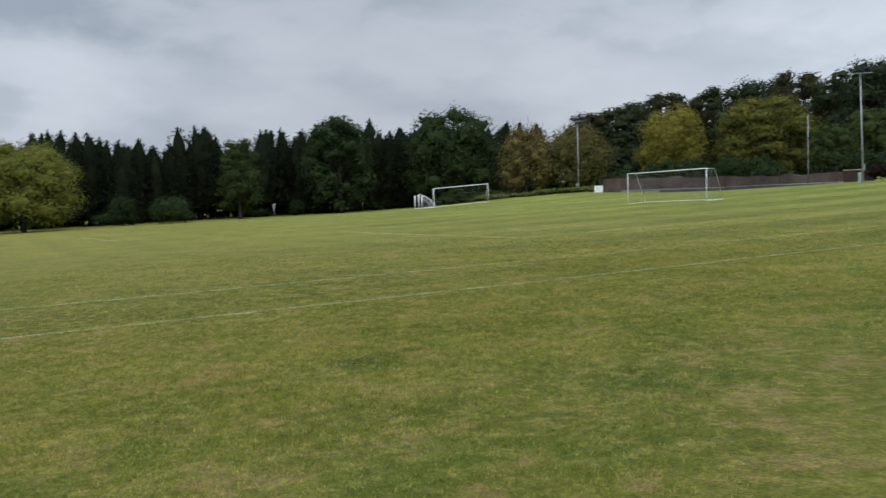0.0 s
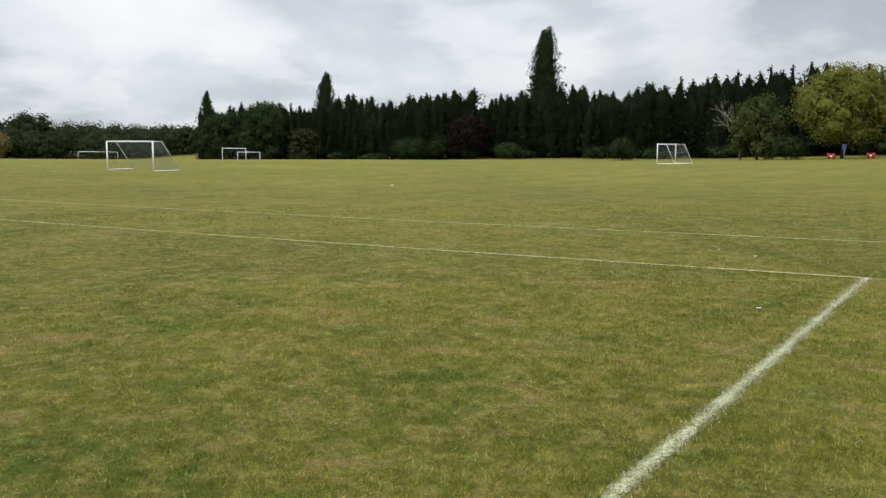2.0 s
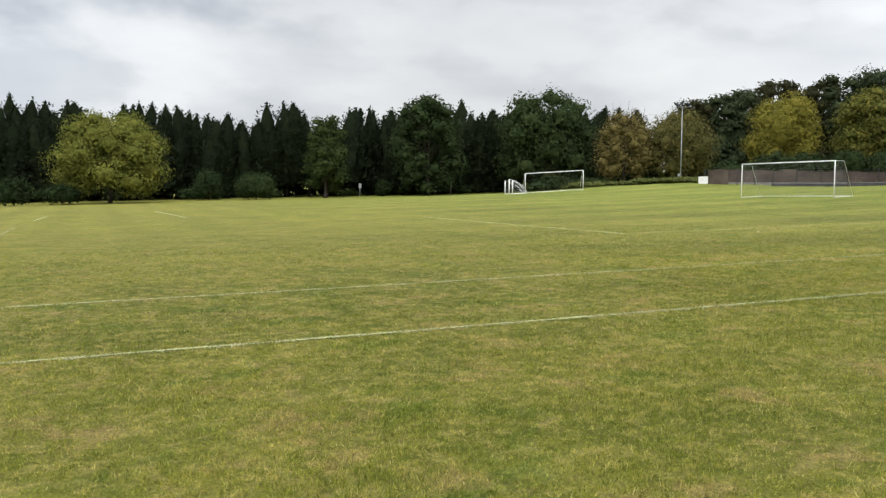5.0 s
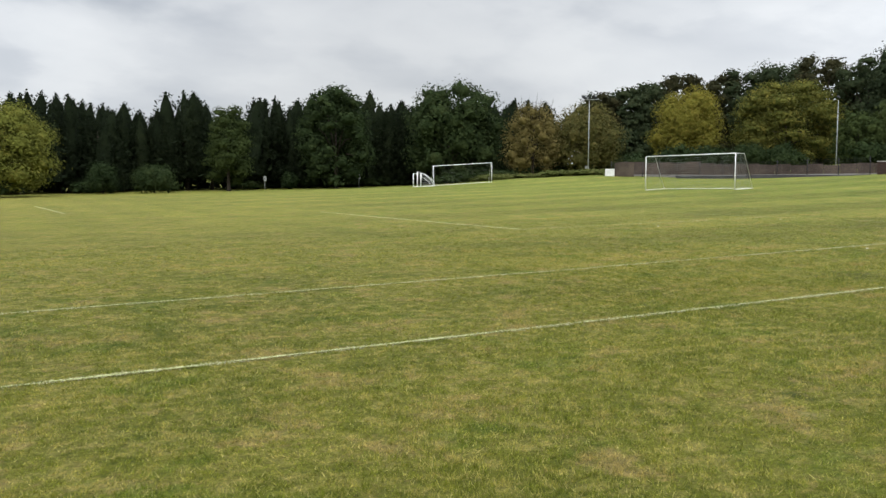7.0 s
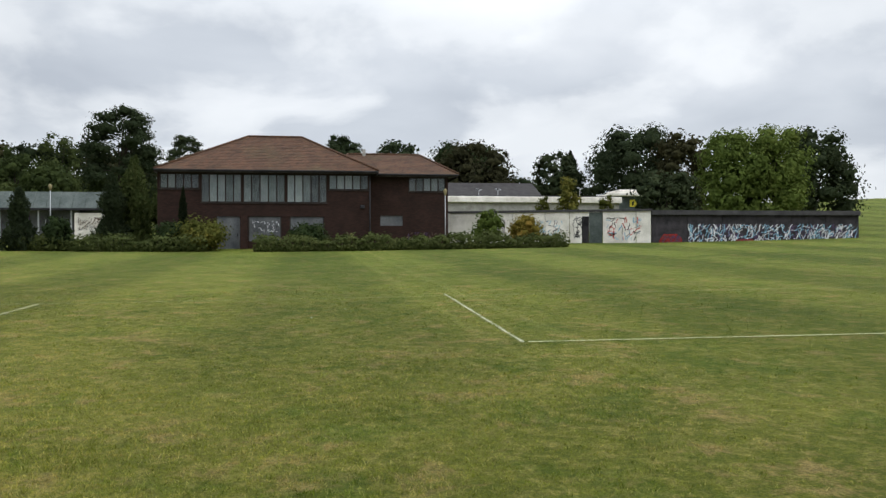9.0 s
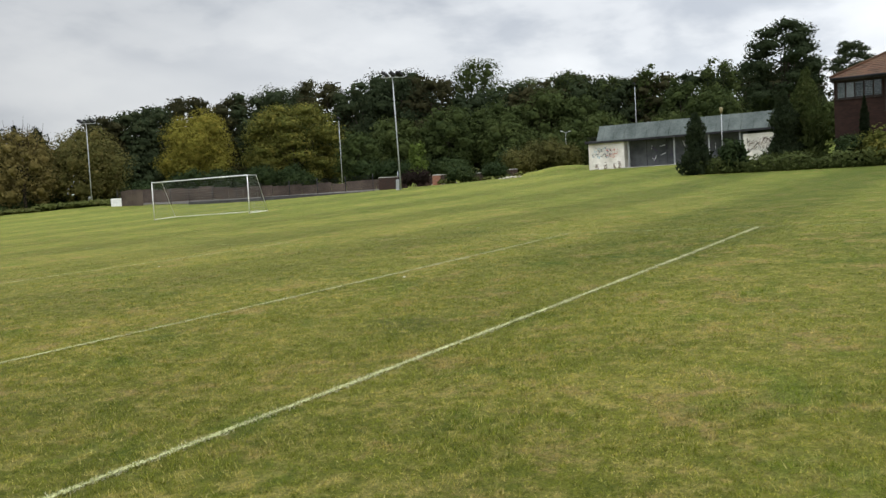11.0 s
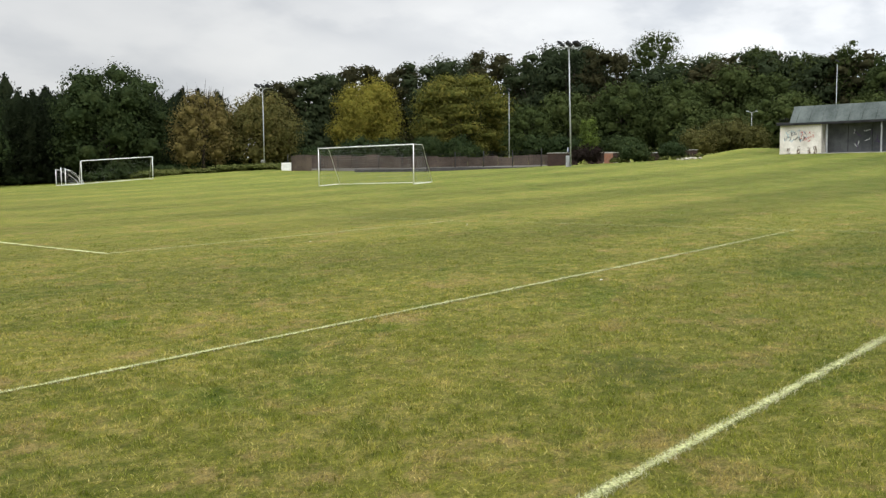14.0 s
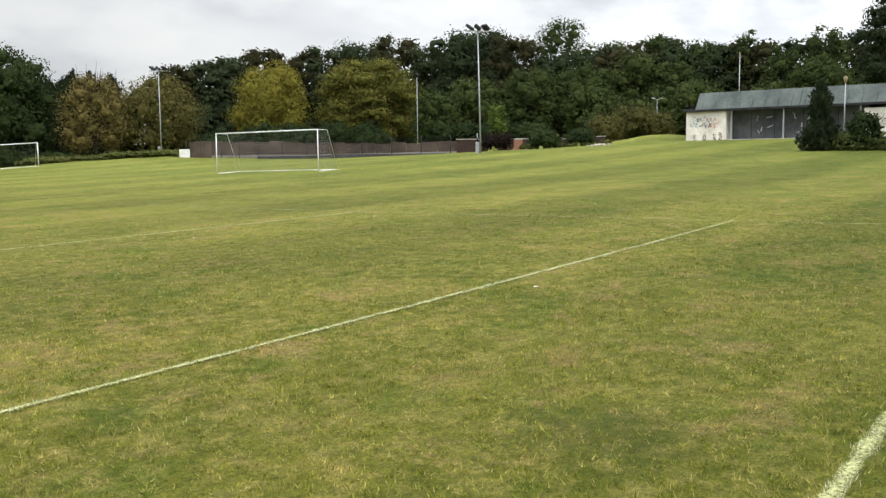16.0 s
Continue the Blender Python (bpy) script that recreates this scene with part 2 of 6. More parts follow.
    c = n.mix(n.math("MULTIPLY", n.math("MULTIPLY", n.ramp(tracks, (0.6, 0.0), (0.98, 1.0)), near), 0.22), c, (0.21, 0.21, 0.07))
    c = n.mix(0.45, c, n.ramp(tuft, (0.34, (0.42, 0.48, 0.38)), (0.52, (1.0, 1.0, 1.0)), (0.68, (1.45, 1.3, 1.25))), "MULTIPLY")
    c = n.mix(0.65, c, n.ramp(fine, (0.36, (0.38, 0.41, 0.32)), (0.64, (1.55, 1.48, 1.45))), "MULTIPLY")
    return c, p, small, fine


GRASS_DEEP, GRASS_MID, GRASS_PALE, GRASS_DRY = (0.068, 0.084, 0.014), (0.105, 0.115, 0.020), (0.156, 0.154, 0.034), (0.245, 0.198, 0.074)
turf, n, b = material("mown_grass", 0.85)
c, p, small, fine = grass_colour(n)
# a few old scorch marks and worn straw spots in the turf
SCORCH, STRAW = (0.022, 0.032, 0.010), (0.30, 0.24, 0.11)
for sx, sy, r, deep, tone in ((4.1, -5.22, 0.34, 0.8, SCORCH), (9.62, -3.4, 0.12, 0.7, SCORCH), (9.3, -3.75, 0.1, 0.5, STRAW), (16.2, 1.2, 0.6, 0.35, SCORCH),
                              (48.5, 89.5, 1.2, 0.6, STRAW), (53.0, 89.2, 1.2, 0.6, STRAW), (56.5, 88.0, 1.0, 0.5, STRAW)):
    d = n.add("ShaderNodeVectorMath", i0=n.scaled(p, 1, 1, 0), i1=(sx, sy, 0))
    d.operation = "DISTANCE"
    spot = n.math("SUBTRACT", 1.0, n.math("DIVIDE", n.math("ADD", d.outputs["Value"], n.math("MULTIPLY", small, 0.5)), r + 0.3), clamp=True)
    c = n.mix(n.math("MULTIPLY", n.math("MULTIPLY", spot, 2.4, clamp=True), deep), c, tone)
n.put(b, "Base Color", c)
b.inputs["Specular IOR Level"].default_value = 0.05
b.inputs["Sheen Weight"].default_value, b.inputs["Sheen Roughness"].default_value = 0.02, 0.4
b.inputs["Sheen Tint"].default_value = (1.0, 0.93, 0.5, 1)
bump(n, b, n.math("ADD", n.math("MULTIPLY", small, 0.6), fine), 0.75, 0.05)

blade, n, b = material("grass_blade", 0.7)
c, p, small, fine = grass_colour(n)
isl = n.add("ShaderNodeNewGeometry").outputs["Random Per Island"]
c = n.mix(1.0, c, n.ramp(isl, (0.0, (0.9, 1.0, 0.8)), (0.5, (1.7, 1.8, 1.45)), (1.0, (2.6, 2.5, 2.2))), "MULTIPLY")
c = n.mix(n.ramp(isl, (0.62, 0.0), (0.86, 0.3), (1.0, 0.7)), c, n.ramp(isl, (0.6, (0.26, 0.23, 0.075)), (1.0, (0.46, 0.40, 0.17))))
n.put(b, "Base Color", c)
b.inputs["Specular IOR Level"].default_value = 0.1
t = n.add("ShaderNodeBsdfTranslucent", Color=c)
n.put(blade.node_tree.nodes["Material Output"], "Surface", n.add("ShaderNodeMixShader", Fac=0.3, i1=b.outputs[0], i2=t.outputs[0]).outputs[0])


def chalk(name, keep, tone=1.0, pale=1.0):
    """Line paint on grass blades, worn through in places."""
    m, n, b = material(name, 0.9)
    p = n.add("ShaderNodeNewGeometry").outputs["Position"]
    n.put(b, "Base Color", n.ramp(n.noise(p, 30.0, 3.0), (0.3, (0.20 * tone, 0.225 * tone, 0.10 * tone * pale)), (0.65, (0.48 * tone, 0.49 * tone, 0.31 * tone * pale))))
    worn_at = n.math("ADD", n.math("MULTIPLY", n.noise(p, 60.0, 4.0, 0.75), 0.66), n.math("MULTIPLY", n.noise(p, 2.2, 4.0, 0.6), 0.34))
    hole = n.add("ShaderNodeBsdfTransparent")
    side = n.add("ShaderNodeAttribute")
    side.attribute_name = "middle"
    worn_at = n.math("ADD", worn_at, n.math("MULTIPLY", n.math("SUBTRACT", side.outputs["Fac"], 0.75), 0.34))
    gone = n.ramp(worn_at, (keep - 0.07, 1.0), (keep + 0.10, 0.12))
    s = n.add("ShaderNodeMixShader", Fac=gone, i1=b.outputs[0], i2=hole.outputs[0])
    n.put(m.node_tree.nodes["Material Output"], "Surface", s.outputs[0])
    return m


PAINT_FRESH, PAINT_OLD, PAINT_FAINT = chalk("line_paint", 0.515, 0.95), chalk("worn_line_paint", 0.50, 0.82, 0.72), chalk("faint_line_paint", 0.45, 0.98, 0.8)
PAINT_GHOST = chalk("nearly_lost_line_paint", 0.50, 0.75, 0.7)
PAINT_FAR = chalk("far_line_paint", 0.43, 1.05, 0.75)
PAINTED_BLADE = worn("painted_blade", (0.22, 0.22, 0.12), (0.54, 0.52, 0.36), 0.85, 0, 3.0, 60.0, 0.05)
WHITE = worn("white_gloss_paint", (0.62, 0.62, 0.60), (0.82, 0.82, 0.80), 0.4, 0, 3.0, 40.0, 0.05)
NETTING = worn("net_cord", (0.16, 0.17, 0.16), (0.26, 0.27, 0.26), 0.8)
GALV = worn("galvanised_steel", (0.28, 0.29, 0.30), (0.40, 0.41, 0.42), 0.5, 0.4, 2.0, 30.0, 0.05)
DARK_METAL = worn("dark_metal", (0.014, 0.014, 0.015), (0.035, 0.035, 0.038), 0.75, 0.0)
BARK = worn("bark", (0.02, 0.016, 0.012), (0.055, 0.044, 0.034), 0.9, 0, 4.0, 30.0, 0.6)
PALE_BARK = worn("dead_bark", (0.14, 0.12, 0.10), (0.26, 0.23, 0.19), 0.9, 0, 4.0, 30.0, 0.6)

LEAF = {
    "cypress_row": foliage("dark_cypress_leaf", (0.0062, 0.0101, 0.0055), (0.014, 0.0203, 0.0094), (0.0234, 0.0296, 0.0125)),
    "oak": foliage("deep_green_leaf", (0.0098, 0.018, 0.0082), (0.0279, 0.0426, 0.0156), (0.0492, 0.064, 0.0221)),
    "darkoak": foliage("dull_dark_leaf", (0.0131, 0.02, 0.0113), (0.0332, 0.0455, 0.0209), (0.0524, 0.0594, 0.0271)),
    "brownoak": foliage("dull_brown_green_leaf", (0.0161, 0.0179, 0.0093), (0.0391, 0.0382, 0.017), (0.0638, 0.0553, 0.0247)),
    "green": foliage("mid_green_leaf", (0.0162, 0.0279, 0.0108), (0.0486, 0.0648, 0.0198), (0.0855, 0.0972, 0.0324)),
    "round": foliage("yellowing_green_leaf", (0.034, 0.048, 0.010), (0.130, 0.138, 0.028), (0.240, 0.215, 0.045)),
    "yellow": foliage("yellow_autumn_leaf", (0.060, 0.070, 0.013), (0.190, 0.170, 0.030), (0.31, 0.24, 0.05)),
    "olive": foliage("olive_leaf", (0.03, 0.035, 0.012), (0.085, 0.082, 0.026), (0.145, 0.115, 0.038)),
    "rust": foliage("rust_brown_leaf", (0.0517, 0.046, 0.0161), (0.1323, 0.1092, 0.0368), (0.207, 0.1552, 0.0575)),
    "plum": foliage("dark_plum_leaf", (0.0068, 0.0062, 0.005), (0.0174, 0.0124, 0.0099), (0.0279, 0.0186, 0.0155)),
    "maple": foliage("olive_green_leaf", (0.016, 0.025, 0.008), (0.085, 0.092, 0.021), (0.20, 0.170, 0.037)),
    "lime": foliage("fresh_green_leaf", (0.034, 0.055, 0.013), (0.095, 0.130, 0.028), (0.165, 0.19, 0.048)),
    "hazy": foliage("distant_dull_leaf", (0.014, 0.021, 0.011), (0.034, 0.045, 0.020), (0.052, 0.062, 0.026)),
    "hedge": foliage("hedge_leaf", (0.022, 0.034, 0.010), (0.068, 0.082, 0.026), (0.13, 0.13, 0.045)),
    "rough": foliage("rough_grass_leaf", (0.03, 0.042, 0.012), (0.085, 0.098, 0.028), (0.17, 0.15, 0.06)),
    "gold": foliage("golden_shrub_leaf", (0.05, 0.055, 0.012), (0.16, 0.13, 0.025), (0.28, 0.17, 0.04)),
}


# ---- building blocks ----
def part(name, data, mat, parent, label=""):
    """One mesh object under a thing or a part; data is a bmesh or a mesh."""
    if isinstance(data, bmesh.types.BMesh):
        me = bpy.data.meshes.new(name)
        data.to_mesh(me)
        data.free()
    else:
        me = data
    if not me.materials:
        me.materials.append(mat)
    ob = new(name, me)
    ob.parent = parent
    if label:
        ob["label"] = label
    return ob


def thing(name, label, category, m=None, group="", kind=""):
    ob = new(name)
    ob.empty_display_size = 0.2
    if m is not None:
        ob.matrix_basis = m
    return tagged(ob, label, category, group, kind)


def quads_mesh(name, v, masses=()):
    """A mesh of separate quads from an array of shape (n, 4, 3), and of smooth masses, each a grid of points that closes on itself."""
    k = len(v)
    co, loops = [np.asarray(v, dtype=np.float32).reshape(-1, 3)], [np.arange(4 * k, dtype=np.int32).reshape(-1, 4)]
    base = 4 * k
    for grid in masses:
        rows, cols = grid.shape[:2]
        a, b = np.meshgrid(np.arange(rows - 1), np.arange(cols), indexing="ij")
        c = (b + 1) % cols
        loops.append((base + np.stack([a * cols + b, a * cols + c, (a + 1) * cols + c, (a + 1) * cols + b], -1).reshape(-1, 4)).astype(np.int32))
        co.append(grid.reshape(-1, 3).astype(np.float32))
        base += rows * cols
    co, loops = np.concatenate(co), np.concatenate(loops)
    me = bpy.data.meshes.new(name)
    me.vertices.add(len(co))
    me.vertices.foreach_set("co", co.ravel())
    me.loops.add(loops.size)
    me.loops.foreach_set("vertex_index", loops.ravel())
    me.polygons.add(len(loops))
    me.polygons.foreach_set("loop_start", np.arange(0, loops.size, 4, dtype=np.int32))
    me.polygons.foreach_set("use_smooth", np.arange(len(loops)) >= k)
    me.update(calc_edges=True)
    return me


def tube(bm, points, radii, sides=7, cap=True):
    """A tapered round bar through the points."""
    rings = []
    pts = [Vector(p) for p in points]
    for i, p in enumerate(pts):
        d = (pts[min(i + 1, len(pts) - 1)] - pts[max(i - 1, 0)]).normalized()
        q = d.to_track_quat("Z", "Y")
        r = radii[i] if isinstance(radii, (list, tuple)) else radii
        rings.append([bm.verts.new(p + q @ Vector((r * math.cos(2 * math.pi * k / sides), r * math.sin(2 * math.pi * k / sides), 0))) for k in range(sides)])
    for a, c in zip(rings, rings[1:]):
        for k in range(sides):
            f = bm.faces.new((a[k], a[(k + 1) % sides], c[(k + 1) % sides], c[k]))
            f.smooth = True
    if cap:
        bm.faces.new(rings[0][::-1])
        bm.faces.new(rings[-1])


def block(bm, x0, y0, z0, x1, y1, z1, bevel=0.0):
    made = bmesh.ops.create_cube(bm, size=1.0)["verts"]
    for v in made:
        v.co = ((x0 + x1) / 2 + v.co.x * (x1 - x0), (y0 + y1) / 2 + v.co.y * (y1 - y0), (z0 + z1) / 2 + v.co.z * (z1 - z0))
    if bevel:
        edges = list({e for v in made for e in v.link_edges})
        bmesh.ops.bevel(bm, geom=edges, offset=bevel, segments=1, affect="EDGES")


def brick_of(x0, y0, z0, x1, y1, z1, bevel=0.0):
    bm = bmesh.new()
    block(bm, x0, y0, z0, x1, y1, z1, bevel)
    return bm


# ---- the ground: one rolling sheet ----
SWELLS = (
    (75, 41, 14, 0.34), (90, 29, 14, 0.56), (48, 39, 14, 0.14), (55, 85, 16, 0.04), (-26, 71, 16, -0.30), (-135, 113, 40, -1.66), (-99, 119, 30, -1.44),
    (-47, 112, 22, -0.80), (-36, 114, 20, -0.35), (-16, 113, 20, -0.13), (5, 114, 20, -0.21), (26, 115, 20, -0.14), (48, 118, 20, -0.05), (-206, 108, 60, -10.20),
    (-144, 91, 30, 1.55), (78, 90, 16, 1.29), (67, 106, 16, -0.65), (68, 9, 10, 0.06), (67, -2, 10, -0.10), (71, -32, 12, -0.09), (88, 39, 14, -0.28),
    (95.5, 34.5, 3.0, 0.75))


def land(x, y):
    """Height of the field, in metres; works on numbers and arrays."""
    u, v = np.clip(x, -215, 180), np.clip(y, -130, 150)
    z = 0.021874 * u - 0.006156 * v + (0.019610 * u * u - 0.009126 * u * v + 0.007927 * v * v) / 100
    for cx, cy, r, a in SWELLS:
        z = z + a * np.exp(-((u - cx) ** 2 + (v - cy) ** 2) / (2 * r * r))
    return z


def at(x, y, lift=0.0, turn=0.0):
    return pose(x, y, float(land(x, y)) + lift, 0, 0, turn)


def spread(lo, hi, step, far):
    a = list(np.arange(lo, hi + 0.01, step))
    s, d = step, hi
    while d < far:
        s *= 1.35
        d += s
        a.append(d)
    s, d = step, lo
    while d > -far:
        s *= 1.35
        d -= s
        a.insert(0, d)
    return np.array(a)


xs, ys = spread(-220, 185, 1.5, 3500), spread(-70, 155, 1.5, 3500)
gx, gy = np.meshgrid(xs, ys, indexing="ij")
gz = land(gx, gy)
nx, ny = gx.shape
i, j = np.meshgrid(np.arange(nx - 1), np.arange(ny - 1), indexing="ij")
a = (i * ny + j).ravel()
idx = np.stack([a, a + ny, a + ny + 1, a + 1], 1).astype(np.int32)
me = bpy.data.meshes.new("ground")
me.vertices.add(nx * ny)
me.vertices.foreach_set("co", np.stack([gx, gy, gz], -1).astype(np.float32).ravel())
me.loops.add(idx.size)
me.loops.foreach_set("vertex_index", idx.ravel())
me.polygons.add(len(idx))
me.polygons.foreach_set("loop_start", np.arange(0, idx.size, 4, dtype=np.int32))
me.polygons.foreach_set("use_smooth", np.ones(len(idx), dtype=bool))
me.update(calc_edges=True)
me.materials.append(turf)
tagged(new("ground", me), "wide mown grass playing field with dry straw patches", "grass field", kind="structure")


def pitch_line(x0, y0, x1, y1, width, mat, label):
    """A painted strip that lies on the turf."""
    length = math.hypot(x1 - x0, y1 - y0)
    k = max(2, int(length / 0.5))
    px, py = -(y1 - y0) / length, (x1 - x0) / length
    rng = np.random.default_rng(int(abs(x0 * 31 + y1 * 17)) + 5)
    bm = bmesh.new()
    layer = bm.verts.layers.float.new("middle")
    prev = None
    for s in range(k + 1):
        f = s / k
        w, c = width * 0.58 * rng.uniform(0.95, 1.05), rng.normal(0, 0.003)
        row = []
        for side, mid in ((-1, 0.0), (-0.5, 0.7), (0, 1.0), (0.5, 0.7), (1, 0.0)):
            x, y = x0 + (x1 - x0) * f + px * (side * w + c), y0 + (y1 - y0) * f + py * (side * w + c)
            v = bm.verts.new((x, y, float(land(x, y)) + 0.014))
            v[layer] = mid
            row.append(v)
        if prev:
            for q in range(4):
                bm.faces.new((prev[q], row[q], row[q + 1], prev[q + 1]))
        prev = row
    me = bpy.data.meshes.new("pitch_line")
    bm.to_mesh(me)
    bm.free()
    me.materials.append(mat)
    return tagged(new("pitch_line", me), label, "pitch line", "lines of the pitches", "structure")


pitch_line(0, -30, 0, 0.05, 0.14, PAINT_FRESH, "broad white touchline painted on the grass")
pitch_line(0, 4.55, 0, 34.3, 0.12, PAINT_FRESH, "white touchline painted on the grass")
pitch_line(0.3, 43.6, 0.6, 51.5, 0.16, PAINT_FAR, "worn white line painted on the grass")
pitch_line(-75, 0, 0.0, 0, 0.10, PAINT_FAINT, "long faint white line on the grass")
pitch_line(0.06, 0, 28.2, 0, 0.13, PAINT_OLD, "long white line painted on the grass")
pitch_line(-75, 4.52, 0.0, 4.52, 0.12, PAINT_FAINT, "long faint white line on the grass")
pitch_line(0.06, 4.52, 28.2, 4.52, 0.12, PAINT_OLD, "long white line painted on the grass")
pitch_line(28.2, -26, 28.2, 24, 0.11, PAINT_GHOST, "faint white goal line on the grass")
pitch_line(18.7, 14.5, 18.95, 33, 0.15, PAINT_FAR, "white box line painted on the grass")
pitch_line(18.7, 14.5, 28.2, 13.7, 0.10, PAINT_FAINT, "faint white box line on the grass")
pitch_line(8.2, 42.5, 7.5, 58.3, 0.16, PAINT_FAR, "white line painted on the far grass")
pitch_line(29.0, -9.57, 19.2, -9.2, 0.13, PAINT_FRESH, "white box line painted on the grass")
pitch_line(19.2, -9.28, 18.6, -24, 0.12, PAINT_FAINT, "worn white box line on the grass")


# ---- trees and shrubs ----
def unit(v):
    return v / np.maximum(np.linalg.norm(v, axis=1, keepdims=True), 1e-6)


def leaf_cards(rng, at_points, outward, size, lift=0.14, loose=0.7, long=1.0):
    """Kite-shaped leaf sprays at the points, turned roughly outward; size is one number or one for each."""
    k = len(at_points)
    nrm = unit(outward + rng.normal(0, loose, (k, 3)) * 0.5 + np.array([0, 0, lift]))
    t = unit(np.cross(nrm, rng.normal(0, 1, (k, 3))))
    s = np.cross(nrm, t)
    a = (size * rng.uniform(0.55, 1.3, k))[:, None]
    fold = nrm * a * rng.uniform(-0.1, 0.1, k)[:, None]
    c = at_points
    return np.stack([c - t * a * 0.5 * long, c + s * a * 0.38 + fold, c + t * a * 0.62 * long, c - s * a * 0.38 + fold], 1)


def fitted(q, h, r):
    """Stretch crown points to the tree's real height and half width."""
    wide = np.quantile(np.abs(q[:, :2]), 0.985)
    top = np.quantile(q[:, 2], 0.9985)
    return q * np.array([r / wide, r / wide, h / top])


def broad_crown(rng, h, w, low, lobes, size, amount, squash=1.0, core=0.62):
    """Sprays over overlapping lobes: an uneven, gapped crown."""
    z0, r = low * h, w / 2
    u = (np.arange(lobes) + rng.uniform(0, 1, lobes)) / lobes
    prof = np.sqrt(np.clip(1.0 - ((u - 0.40) / 0.66) ** 2, 0.05, 1.0))
    rad = rng.uniform(0.25, 0.41, lobes) * (0.65 + 0.35 * prof) * (30 / lobes) ** 0.36 * 1.14
    ang = np.arange(lobes) * 2.39996 + rng.uniform(-0.5, 0.5, lobes)
    rho = prof * (1.0 - 0.75 * rad) * rng.uniform(0.35, 1.0, lobes) ** 0.4
    tall = np.minimum(rad * r * squash, (h - z0) * 0.3)
    cen = np.stack([rho * np.cos(ang) * r, rho * np.sin(ang) * r, z0 + tall * 0.8 + u * (h - z0 - 1.8 * tall)], 1)
    count = int(amount * 8.0 * w * (h - z0) / (size * size * 0.55))
    span3 = np.stack([rad * r, rad * r, tall], 1)
    # twigs: tight bunches of leaves over the upper side of each lobe
    bunch = 36
    tw = unit(rng.normal(0, 1, (lobes, bunch, 3)) + np.array([0, 0, 0.45]))
    k1 = int(count * 0.66)
    pick = rng.choice(lobes, k1, p=rad ** 2 / (rad ** 2).sum())
    d1 = unit(tw[pick, rng.integers(0, bunch, k1)] + rng.normal(0, 0.2, (k1, 3)))
    reach = (1.0 + 0.10 * rng.normal(0, 1, k1).clip(-2, 1.6) + 0.32 * rng.uniform(0, 1, k1) ** 7)[:, None]
    q1 = cen[pick] + d1 * reach * span3[pick]
    # the shaded inside of the crown, in larger sprays
    k2 = int(count * 0.34 / 1.7)
    inner = rng.choice(lobes, k2, p=rad ** 2 / (rad ** 2).sum())
    d2 = unit(rng.normal(0, 1, (k2, 3)))
    q2 = cen[inner] + d2 * (0.88 * rng.uniform(0.4, 1.0, k2) ** 0.5)[:, None] * span3[inner]
    q, d = np.concatenate([q1, q2]), np.concatenate([d1, d2])
    sizes = np.concatenate([np.full(k1, size * 0.8), np.full(k2, size * 1.5)])
    keep = q[:, 2] > z0 * 0.8
    # uneven leaf masses that fill the lobes below the outer sprays
    th, ph = np.meshgrid(np.linspace(0.02, np.pi - 0.02, 6), np.arange(9) * 2 * np.pi / 9, indexing="ij")
    ball = np.stack([np.sin(th) * np.cos(ph), np.sin(th) * np.sin(ph), np.cos(th)], -1)
    bulk = (ball[None] * (core * rng.uniform(0.8, 1.12, (lobes, 6, 9, 1))) * span3[:, None, None, :] + cen[:, None, None, :]).reshape(-1, 3)
    bulk[:, 2] = np.maximum(bulk[:, 2], z0 * 0.6)
    fit3 = fitted(np.concatenate([q[keep], bulk]), h, r)
    masses = fit3[keep.sum():].reshape(lobes, 6, 9, 3)
    return leaf_cards(rng, fit3[:keep.sum()], d[keep], sizes[keep]), cen, masses


